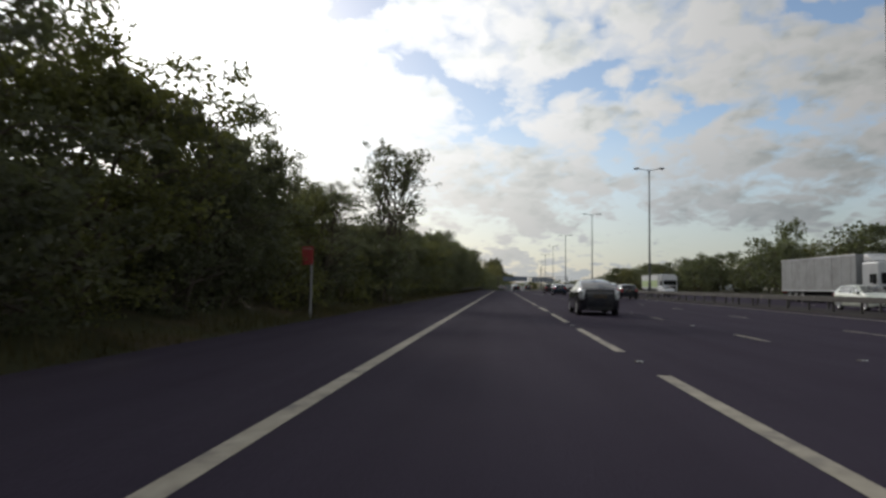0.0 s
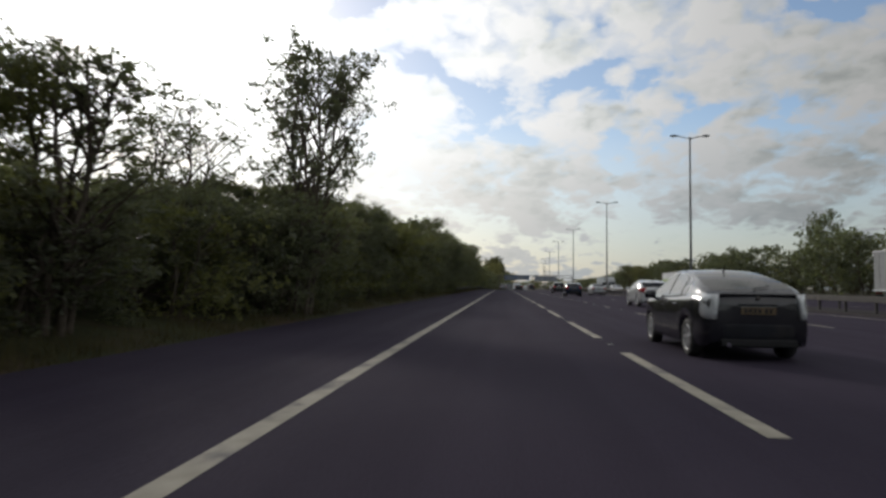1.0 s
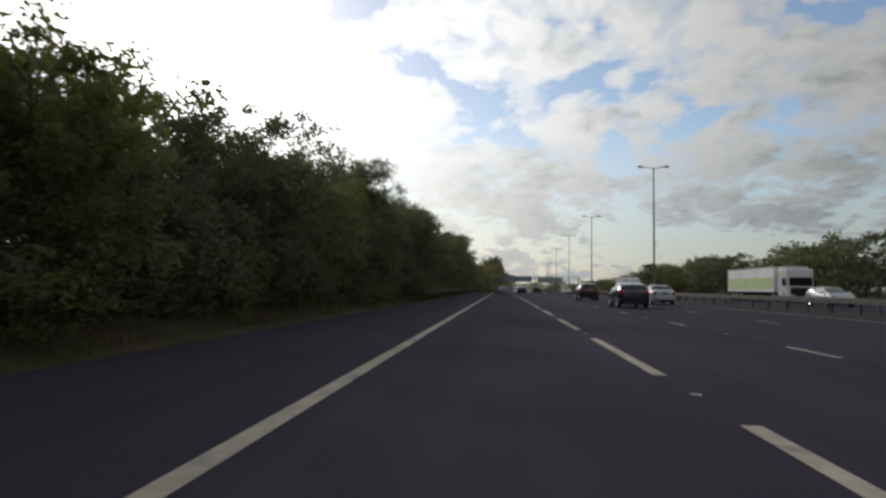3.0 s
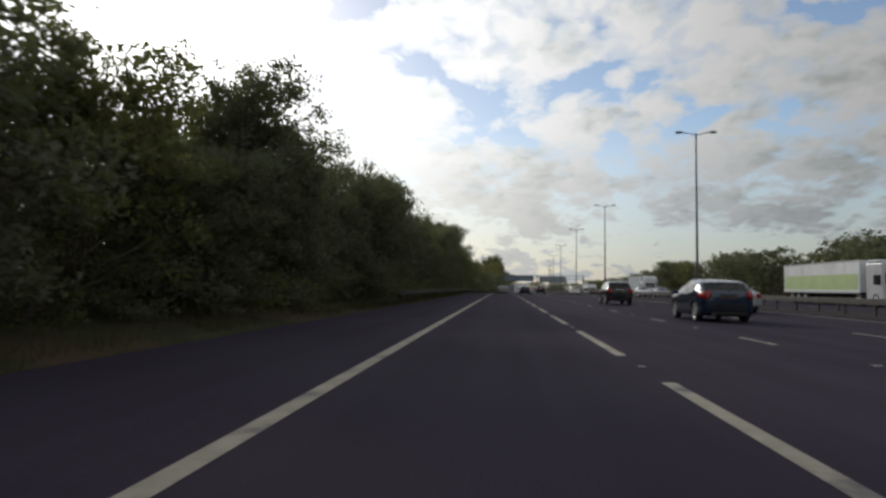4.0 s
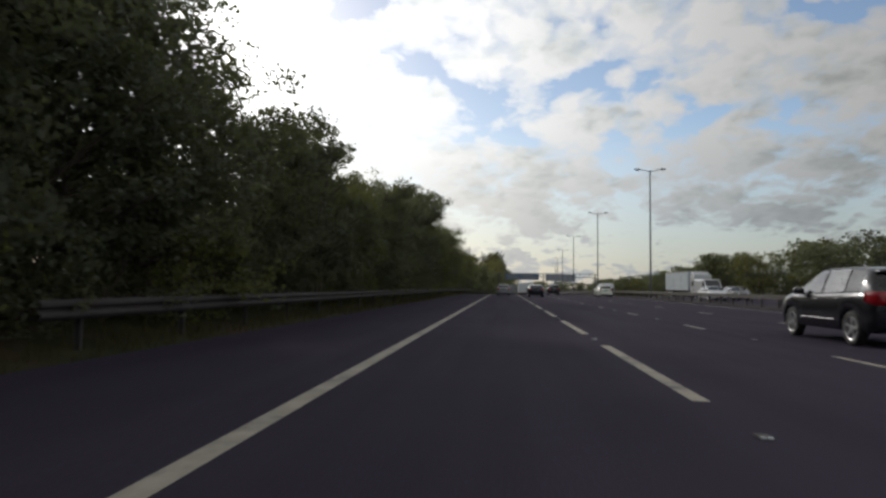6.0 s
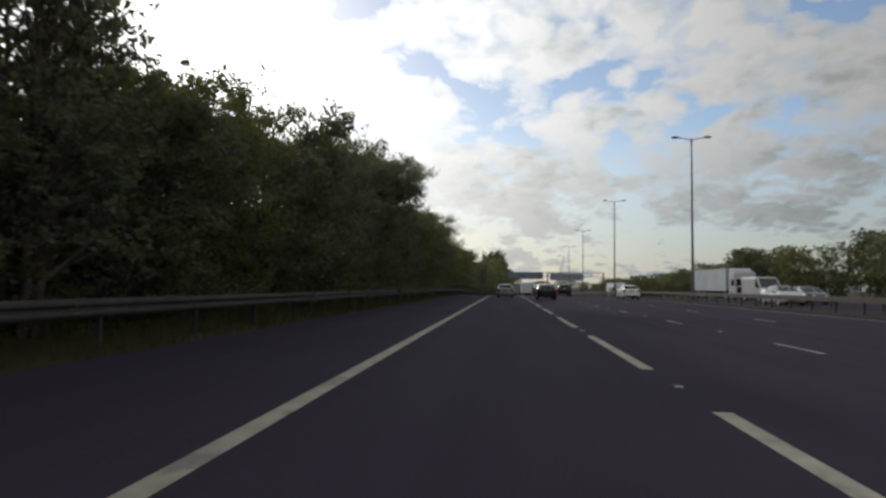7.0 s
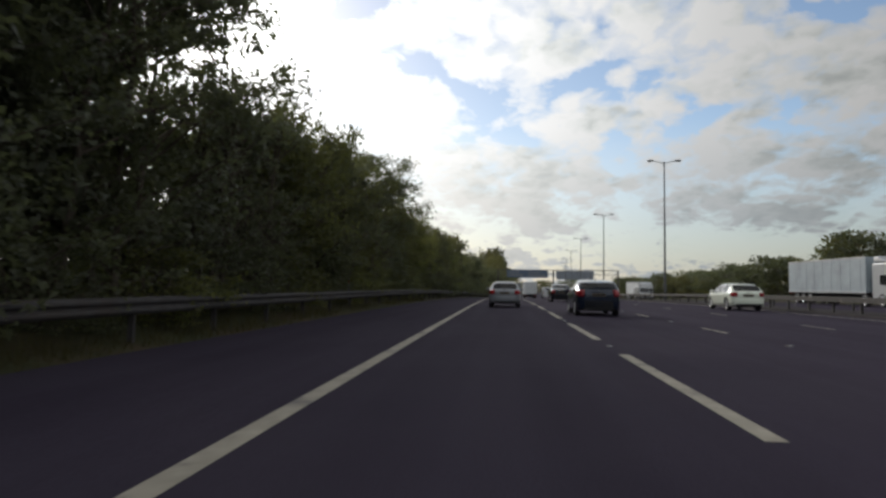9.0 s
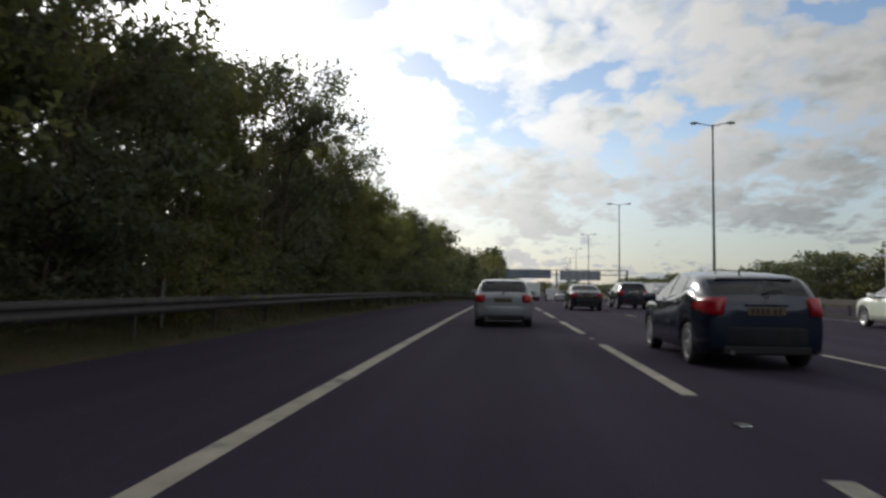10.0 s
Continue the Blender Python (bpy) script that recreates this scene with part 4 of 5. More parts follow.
        for dy, z in section:
            verts.append((f * w0 * (1.035 - 0.01 * turn), tail + dy + (0.17 * turn if dy < 0.2 else 0.0), z))
    m_ = len(section)
    for i in range(20):
        for j in range(m_ - 1):
            fs.append((i * m_ + j, i * m_ + j + 1, (i + 1) * m_ + j + 1, (i + 1) * m_ + j))
    fs += [tuple(range(m_)), tuple(range(20 * m_ + m_ - 1, 20 * m_ - 1, -1))]
    bumper = part_mesh("rear_bumper", mesh_from("rear_bumper", verts, fs, DULL_BUMPER if body in (BLACK_PAINT, NAVY_PAINT, BLUE_PAINT) else body, True), top)
    bm = bmesh.new()
    box(bm, -w0 * 0.78, w0 * 0.78, tail - 0.066, tail + 0.1, sill + 0.02, sill + 0.14, 0.02)
    part("bumper_skirt", bm, PLASTIC, bumper)
    for s in (-1, 1) if spec.get("reflectors") else ():
        bm = bmesh.new()
        box(bm, s * w0 * 0.72 - 0.09, s * w0 * 0.72 + 0.09, tail - 0.062, tail - 0.04, sill + 0.20, sill + 0.235, 0.008)
        part("reflector", bm, LENS_RED, bumper)
    bm = bmesh.new()
    wn = half * along(plan, L)
    box(bm, -wn * 1.0, wn * 1.0, nose - 0.2, nose + 0.06, sill + 0.06, 0.56, 0.07, 3)
    part("front_bumper", bm, body, top, smooth=True)
    bm = bmesh.new()
    box(bm, -wn * 0.6, wn * 0.6, nose - 0.05, nose + 0.07, 0.34, 0.62, 0.02)
    part("grille", bm, PLASTIC, top)
    # lamps
    x0, _, z0, z1, deep = spec["tail_lamp"]
    for s in (-1, 1):
        outline = [(x0 * w0, tail - 0.068), (0.5 * (x0 + 1) * w0, tail - 0.062), (0.985 * w0, tail - 0.036), (1.02 * w0 + 0.008, tail + 0.03)]
        outline += [(half * along(plan, u) * 1.002 + 0.010, tail + u) for u in (0.08, 0.15, 0.5 * (0.15 + deep), deep)]
        verts, fs = [], []
        for skin, drop in ((0, 0.0), (1, 0.035)):
            for i, (x, y) in enumerate(outline):
                end = i / (len(outline) - 1)
                for q in range(5):
                    f = q / 4
                    bulge = 0.010 * math.sin(math.pi * f)
                    z = z0 + (z1 - z0) * (f + 0.55 * (1 - f) * max(0.0, end - 0.5))
                    verts.append((s * (x - drop + bulge * (i > 2) - f * spec.get("lamp_lean", 0.03)), y - bulge * (i < 4) + drop * (i < 4) + f * spec.get("lamp_rake", 0.02) * (0.3 if i < 4 else 0.0), z))
        rows_, size = len(outline), 5 * len(outline)
        for i in range(rows_ - 1):
            for q in range(4):
                c = 5 * i + q
                fs += [(c, c + 1, c + 6, c + 5), (size + c, size + c + 5, size + c + 6, size + c + 1)]
            fs += [(5 * i, 5 * i + 5, size + 5 * i + 5, size + 5 * i), (5 * i + 4, size + 5 * i + 4, size + 5 * i + 9, 5 * i + 9)]
        for i in (0, rows_ - 1):
            fs += [(5 * i + q, size + 5 * i + q, size + 5 * i + q + 1, 5 * i + q + 1) for q in range(4)]
        part_mesh("tail_lamp", mesh_from("tail_lamp", verts, fs, spec.get("lens", LENS_RED), True), top, spec.get("lens_label", "red tail lamp"))
        bm = bmesh.new()
        a, b = sorted((s * wn * 0.58, s * wn * 1.0))
        box(bm, a, b, nose - 0.32, nose + 0.035, 0.60, 0.74, 0.04, 3)
        part("headlamp", bm, LENS_CLEAR, top, "clear headlamp", smooth=True)
    # number plates with plain bars
    for nm, y, s, mat, z in (("rear_plate", tail - 0.05, -1, PLATE_YELLOW, spec["plate"]), ("front_plate", nose + 0.075, 1, PLATE_WHITE, 0.45)):
        bm = bmesh.new()
        box(bm, -0.26, 0.26, y - 0.008, y + 0.008, z - 0.055, z + 0.055, 0.006)
        plate = part(nm, bm, mat, top)
        for x in (-0.2, -0.13, -0.06, 0.01, 0.11, 0.18):
            bm = bmesh.new()
            box(bm, x - 0.02, x + 0.025, y + s * 0.008 - 0.003, y + s * 0.008 + 0.003, z - 0.038, z + 0.038)
            part("bar", bm, PLASTIC, plate)
    bm = bmesh.new()
    box(bm, -0.30, 0.30, tail - 0.062, tail - 0.02, spec["plate"] + 0.075, spec["plate"] + 0.115, 0.012)
    part("boot_strip", bm, spec.get("strip", body), top)
    bm = bmesh.new()
    tube(bm, (0, tail - 0.06, spec["plate"] + 0.20), (0, tail - 0.03, spec["plate"] + 0.20), 0.028, 0.032, 16)
    part("badge", bm, STEEL, top)
    # spoiler, aerial, wiper
    rg = spec["rear_glass"]
    if spec.get("spoiler"):
        su, sz, sw = spec["spoiler"]
        bm = bmesh.new()
        box(bm, -sw, sw, su - L / 2 - 0.09, su - L / 2 + 0.12, sz - 0.022, sz + 0.02, 0.015)
        for v in bm.verts:
            v.co.z -= 0.05 * (abs(v.co.x) / sw) ** 2
        part("spoiler", bm, body, top)
    ua = spec.get("aerial", 1.0)
    bm = bmesh.new()
    za = along(roof, ua)
    tube(bm, (0, ua - L / 2, za - 0.01), (0, ua - L / 2 - 0.10, za + 0.13), 0.016, 0.006, 8)
    part("aerial", bm, PLASTIC, top)
    um = (rg[0] + rg[1]) / 2
    bm = bmesh.new()
    tube(bm, (0, rg[0] - L / 2, along(roof, rg[0]) + 0.03), (0.33, rg[0] + 0.3 * (um - rg[0]) - L / 2, along(roof, rg[0] + 0.3 * (um - rg[0])) + 0.025), 0.01, 0.006, 6)
    part("wiper", bm, PLASTIC, top)
    # doors: seams and handles, mirrors, sill trim
    for s in (-1, 1):
        for u in spec["seams"]:
            pts = [p for p in ring(u)[2:7]]
            verts, fs = [], []
            for x, z in pts:
                for d in (-0.004, 0.004):
                    verts.append((s * (x + 0.0025), u + d - L / 2, z))
            for i in range(len(pts) - 1):
                fs.append((2 * i, 2 * i + 1, 2 * i + 3, 2 * i + 2))
            part_mesh("door_seam", mesh_from("door_seam", verts, fs, PLASTIC), top)
        for u in spec["handles"]:
            bm = bmesh.new()
            x, z = half * along(plan, u), along(belt, u) - 0.12
            box(bm, s * (x - 0.01) - 0.022, s * (x - 0.01) + 0.03 * (s > 0) + 0.022 * (s < 0), u - L / 2 - 0.10, u - L / 2 + 0.10, z - 0.018, z + 0.018, 0.012)
            part("door_handle", bm, body, top)
        um = spec["mirror"]
        x, z = half * along(plan, um) * 0.95, along(belt, um)
        bm = bmesh.new()
        box(bm, s * (x + 0.13) - 0.11, s * (x + 0.13) + 0.11, um - L / 2 - 0.06, um - L / 2 + 0.09, z + 0.0, z + 0.16, 0.045, 3)
        mirror = part("door_mirror", bm, body, top, smooth=True)
        bm = bmesh.new()
        tube(bm, (s * (x - 0.03), um - L / 2 + 0.03, z - 0.02), (s * (x + 0.10), um - L / 2 + 0.02, z + 0.04), 0.03, 0.025, 8)
        part("stalk", bm, PLASTIC, mirror)
        # trim along the foot of the side windows
        a, b = spec["side_glass"][0][0], spec["side_glass"][-1][1]
        verts, fs = [], []
        steps = 14
        for i in range(steps + 1):
            u = a + (b - a) * i / steps
            rgm = ring(u)
            for dz in (-0.006, 0.012):
                verts.append((s * (rgm[7][0] + 0.006), u - L / 2, rgm[7][1] + dz))
            for dz in (0.012, -0.006):
                verts.append((s * (rgm[7][0] - 0.006), u - L / 2, rgm[7][1] + dz))
        for i in range(steps):
            for j in range(4):
                fs.append((4 * i + j, 4 * i + (j + 1) % 4, 4 * i + 4 + (j + 1) % 4, 4 * i + 4 + j))
        part_mesh("window_trim", mesh_from("window_trim", verts, fs, spec.get("trim", PLASTIC)), top)
    # cabin
    zf = along(belt, L / 2)
    for x in (-0.36, 0.36):
        bm = bmesh.new()
        uy = spec["mirror"] - 0.85 - L / 2
        box(bm, x - 0.24, x + 0.24, uy - 0.14, uy + 0.06, 0.45, zf + 0.18, 0.06)
        seat = part("front_seat", bm, CABIN, top)
        bm = bmesh.new()
        box(bm, x - 0.13, x + 0.13, uy - 0.12, uy - 0.01, zf + 0.22, zf + 0.40, 0.04)
        part("headrest", bm, CABIN, seat)
    bm = bmesh.new()
    uy = rear_axle + 0.28 - L / 2
    box(bm, -half * 0.74, half * 0.74, uy - 0.14, uy + 0.06, 0.45, zf + 0.14, 0.06)
    part("rear_bench", bm, CABIN, top)
    bm = bmesh.new()
    box(bm, -half * 0.8, half * 0.8, spec["mirror"] - 0.15 - L / 2, spec["mirror"] + 0.25 - L / 2, 0.5, zf - 0.02, 0.05)
    part("fascia", bm, CABIN, top)
    bm = bmesh.new()
    box(bm, -half * 0.84, half * 0.84, 0.25 - L / 2, spec["mirror"] + 0.2 - L / 2, sill + 0.02, 0.44, 0.02)
    part("floor_pan", bm, CABIN, top)
    # wheels
    tyre, rim, disc = wheel_meshes(r, 0.21, spec.get("spokes", 5))
    for c in (rear_axle, front_axle):
        for s in (-1, 1):
            x = s * (half * along(plan, c) - 0.125)
            wm = Matrix.Translation((x, c - L / 2, r)) @ pose(0, 0, 0, random.uniform(0, 70), 0, 0) @ (Matrix.Identity(4) if s > 0 else pose(0, 0, 0, 0, 0, 180))
            hub = part_mesh("wheel", tyre, top, at=wm)
            part_mesh("rim", rim, hub, "bright alloy rim")
            part_mesh("brake_disc", disc, hub)
    if spec.get("rails"):
        u0, u1 = spec["rails"]
        for s in (-1, 1):
            verts, fs = [], []
            steps = 12
            for i in range(steps + 1):
                u = u0 + (u1 - u0) * i / steps
                x, z = ring(u)[10]
                lift = 0.055 if 0 < i < steps else 0.0
                for dx, dz in ((-0.018, 0.0), (0.018, 0.0), (0.018, 0.03), (-0.018, 0.03)):
                    verts.append((s * (x - 0.01 + dx), u - L / 2, z + lift + dz - 0.01))
            for i in range(steps):
                fs += [(4 * i + j, 4 * i + (j + 1) % 4, 4 * i + 4 + (j + 1) % 4, 4 * i + 4 + j) for j in range(4)]
            fs += [(0, 1, 2, 3), (4 * steps + 3, 4 * steps + 2, 4 * steps + 1, 4 * steps)]
            part_mesh("roof_rail", mesh_from("roof_rail", verts, fs, CHROME), top, "bright metal roof rail")
            bm = bmesh.new()
            x = half * 1.0
            box(bm, s * x - 0.012, s * x + 0.012, rear_axle + 0.62 - L / 2, front_axle - 0.62 - L / 2, sill + 0.20, sill + 0.235, 0.006)
            part("door_strip", bm, CHROME, top, "bright strip along the doors")
    # exhaust
    bm = bmesh.new()
    tube(bm, (-w0 * 0.62, tail - 0.07, sill + 0.05), (-w0 * 0.62, tail + 0.2, sill + 0.06), 0.035, 0.035, 12)
    part("exhaust", bm, CHROME, top)
    return top


LIFTBACK = dict(length=4.46, width=1.75, wheel=0.315, axles=(0.85, 3.55), sill=0.22, bumper=0.60, plate=0.80, spokes=7,
                roof=[(0, 1.00), (0.10, 1.085), (0.45, 1.20), (1.0, 1.345), (1.6, 1.45), (2.15, 1.49), (2.6, 1.46), (3.0, 1.32), (3.55, 1.03), (4.0, 0.90), (4.38, 0.74), (4.46, 0.62)],
                belt=[(0, 0.98), (0.5, 1.02), (1.5, 0.98), (3.3, 0.92), (3.6, 0.93), (4.1, 0.80), (4.46, 0.56)],
                plan=[(0, 0.84), (0.12, 0.91), (0.6, 0.985), (1.6, 1.0), (3.2, 1.0), (4.0, 0.95), (4.3, 0.82), (4.46, 0.62)],
                side_glass=[(0.95, 1.28), (1.34, 2.12), (2.20, 3.30)], screen=(2.62, 3.52), rear_glass=(0.16, 1.5), dark=(), tail_lamp=(0.89, 1.05, 0.66, 1.06, 0.20), lens=LENS_CLEAR, lens_label="clear tail lamp with pale lens", lamp_lean=0.05, lamp_rake=0.05,
                seams=(1.32, 2.16, 3.12), handles=(1.5, 2.36), mirror=3.0, aerial=1.55, spoiler=(0.10, 1.10, 0.62), tumble=0.44)
HATCH = dict(length=4.24, width=1.76, wheel=0.315, axles=(0.78, 3.44), sill=0.22, bumper=0.62, plate=0.79, spokes=10,
             roof=[(0, 0.96), (0.10, 1.02), (0.34, 1.20), (0.62, 1.355), (1.1, 1.405), (1.8, 1.425), (2.3, 1.40), (2.75, 1.22), (3.15, 1.00), (3.7, 0.90), (4.15, 0.74), (4.24, 0.60)],
             belt=[(0, 0.93), (0.5, 0.97), (1.5, 0.95), (3.0, 0.91), (3.3, 0.93), (3.8, 0.82), (4.24, 0.56)],
             plan=[(0, 0.87), (0.12, 0.93), (0.5, 0.985), (1.5, 1.0), (3.0, 1.0), (3.8, 0.95), (4.1, 0.82), (4.24, 0.64)],
             side_glass=[(0.72, 1.1), (1.16, 1.9), (1.98, 2.98)], screen=(2.34, 3.12), rear_glass=(0.12, 0.58), tail_lamp=(0.77, 1.03, 0.73, 0.95, 0.26),
             seams=(1.14, 1.94, 2.86), handles=(1.32, 2.14), mirror=2.72, aerial=0.95, spoiler=(0.60, 1.385, 0.54), tumble=0.40)
FAMILY_HATCH = dict(length=4.36, width=1.82, wheel=0.325, axles=(0.82, 3.47), sill=0.22, bumper=0.64, plate=0.86, spokes=5,
                    roof=[(0, 1.00), (0.10, 1.07), (0.30, 1.22), (0.56, 1.36), (1.0, 1.425), (1.8, 1.485), (2.3, 1.45), (2.8, 1.27), (3.35, 1.02), (3.85, 0.93), (4.26, 0.78), (4.36, 0.62)],
                    belt=[(0, 0.96), (0.4, 1.07), (0.8, 1.17), (1.2, 1.10), (2.0, 1.00), (3.1, 0.92), (3.4, 0.93), (3.9, 0.83), (4.36, 0.56)],
                    plan=[(0, 0.86), (0.12, 0.92), (0.5, 0.985), (1.5, 1.0), (3.0, 1.0), (3.9, 0.95), (4.2, 0.82), (4.36, 0.64)],
                    side_glass=[(0.78, 1.12), (1.18, 1.98), (2.06, 3.15)], screen=(2.36, 3.32), rear_glass=(0.13, 0.58), tail_lamp=(0.80, 1.055, 0.80, 1.06, 0.50), lamp_lean=0.05, lamp_rake=0.06,
                    seams=(1.16, 2.02, 2.98), handles=(1.36, 2.24), mirror=2.86, aerial=1.05, spoiler=(0.54, 1.38, 0.56), trim=CHROME, tumble=0.42)
OFFROAD = dict(length=4.57, width=1.85, wheel=0.36, axles=(0.86, 3.66), sill=0.30, bumper=0.72, plate=0.98, spokes=5,
               roof=[(0, 1.10), (0.08, 1.17), (0.24, 1.36), (0.46, 1.58), (0.9, 1.655), (1.7, 1.68), (2.5, 1.64), (2.95, 1.42), (3.4, 1.14), (3.9, 1.06), (4.42, 0.90), (4.57, 0.72)],
               belt=[(0, 1.06), (0.5, 1.12), (1.5, 1.09), (3.2, 1.05), (3.5, 1.07), (4.0, 0.98), (4.57, 0.64)],
               plan=[(0, 0.90), (0.12, 0.95), (0.5, 0.99), (1.5, 1.0), (3.2, 1.0), (4.1, 0.96), (4.4, 0.86), (4.57, 0.70)],
               side_glass=[(0.55, 1.12), (1.18, 2.08), (2.16, 3.22)], screen=(2.58, 3.36), rear_glass=(0.10, 0.44), dark=(0,), tail_lamp=(0.74, 1.05, 0.86, 1.14, 0.30),
               seams=(1.16, 2.12, 3.08), handles=(1.38, 2.32), mirror=2.95, aerial=0.95, spoiler=(0.44, 1.61, 0.58), tumble=0.34, strip=CHROME, reflectors=True, rails=(0.7, 2.5))
SALOON = dict(HATCH, length=4.5, axles=(0.95, 3.65), roof=[(0, 0.95), (0.12, 1.02), (0.75, 1.07), (1.0, 1.16), (1.45, 1.37), (2.0, 1.43), (2.6, 1.39), (3.0, 1.22), (3.45, 1.00), (3.95, 0.90), (4.4, 0.74), (4.5, 0.60)],
              belt=[(0, 0.90), (0.6, 0.96), (1.7, 0.95), (3.2, 0.91), (3.5, 0.93), (4.0, 0.82), (4.5, 0.56)],
              plan=[(0, 0.86), (0.12, 0.92), (0.6, 0.985), (1.6, 1.0), (3.2, 1.0), (4.0, 0.95), (4.3, 0.82), (4.5, 0.62)],
              side_glass=[(1.15, 1.5), (1.56, 2.2), (2.28, 3.25)], screen=(2.62, 3.40), rear_glass=(0.82, 1.42), seams=(1.54, 2.24, 3.12), handles=(1.72, 2.42), mirror=2.98, aerial=1.6, spoiler=None)


def car_at(x, y, turn=0.0, size=1.0):
    return Matrix.Translation(on_road(x, y, 0.02 if x < 14 else 0.012)) @ pose(0, 0, 0, 0, 0, turn) @ Matrix.Scale(size, 4)


make_car("hatchback_car", "pale silver hatchback with red tail lamps in the inside lane", HATCH, SILVER_PAINT, car_at(0.04, 177.3, 0, 0.96))
make_car("liftback_car", "black liftback with clear tail lamps in the second lane", LIFTBACK, BLACK_PAINT, car_at(3.72, 27.3, 0, 0.95))
make_car("family_hatchback_car", "dark blue hatchback with large red tail lamps in the second lane", FAMILY_HATCH, NAVY_PAINT, car_at(3.62, 168.5, 0, 0.95))
make_car("offroad_car", "black tall estate car with red tail lamps in the third lane", OFFROAD, BLACK_PAINT, car_at(7.9, 109.8, 0, 0.96))
make_car("white_hatchback_car", "white hatchback car in the third lane", FAMILY_HATCH, WHITE_PAINT, car_at(8.3, 53.5))
make_car("dark_hatchback_car", "black hatchback with red tail lamps in the outside lane", HATCH, BLACK_PAINT, car_at(12.1, 65.0))
make_car("blue_car", "blue hatchback car in the third lane", FAMILY_HATCH, BLUE_PAINT, car_at(7.6, 88.0))
make_car("silver_saloon_car", "silver saloon car in the outside lane", SALOON, GREY_PAINT, car_at(11.7, 98.0))
make_car("pale_car", "pale greenish white hatchback in the outside lane", HATCH, CREAM_PAINT, car_at(12.6, 178.2))
make_car("dark_saloon_car", "dark saloon car farther ahead in the second lane", SALOON, BLACK_PAINT, car_at(4.5, 194.5))
make_car("dark_estate_car", "dark tall estate car farther ahead in the third lane", OFFROAD, NAVY_PAINT, car_at(7.9, 199.5))
make_car("distant_car", "silver saloon car far ahead in the third lane", SALOON, GREY_PAINT, car_at(7.6, 248))
# opposite carriageway, facing the other way
make_car("oncoming_car", "white saloon car on the opposite carriageway", SALOON, WHITE_PAINT, car_at(20.3, 159.8, 180), "oncoming cars")
make_car("oncoming_car", "dark grey hatchback on the opposite carriageway", HATCH, BLACK_PAINT, car_at(24.2, 164.6, 180), "oncoming cars")
make_car("oncoming_car", "white hatchback on the opposite carriageway", HATCH, WHITE_PAINT, car_at(20.3, 133.8, 180), "oncoming cars")
make_car("oncoming_car", "silver hatchback on the opposite carriageway", FAMILY_HATCH, GREY_PAINT, car_at(24.2, 98.0, 180), "oncoming cars")
make_car("oncoming_car", "pale hatchback on the opposite carriageway", HATCH, CREAM_PAINT, car_at(20.3, 38.0, 180), "oncoming cars")

TRAILER_WHITE = material("white_trailer_side", (0.54, 0.56, 0.57), 0.5, scale=0.8, vary=0.08, fine=8.0, bump=0.03, second=(0.42, 0.43, 0.43), second_at=0.62)
TRAILER_GREY = material("grey_trailer_curtain", (0.17, 0.18, 0.185), 0.6, scale=1.0, vary=0.15, fine=6.0, bump=0.1, second=(0.12, 0.125, 0.13), second_at=0.6)
TRAILER_BLUE = material("blue_grey_trailer_side", (0.27, 0.32, 0.35), 0.5, scale=0.9, vary=0.1, fine=8.0, bump=0.04, second=(0.2, 0.235, 0.26), second_at=0.62)
TRAILER_GREEN = material("green_trailer_band", (0.30, 0.40, 0.16), 0.5, scale=0.9, vary=0.1, fine=8.0, bump=0.03)


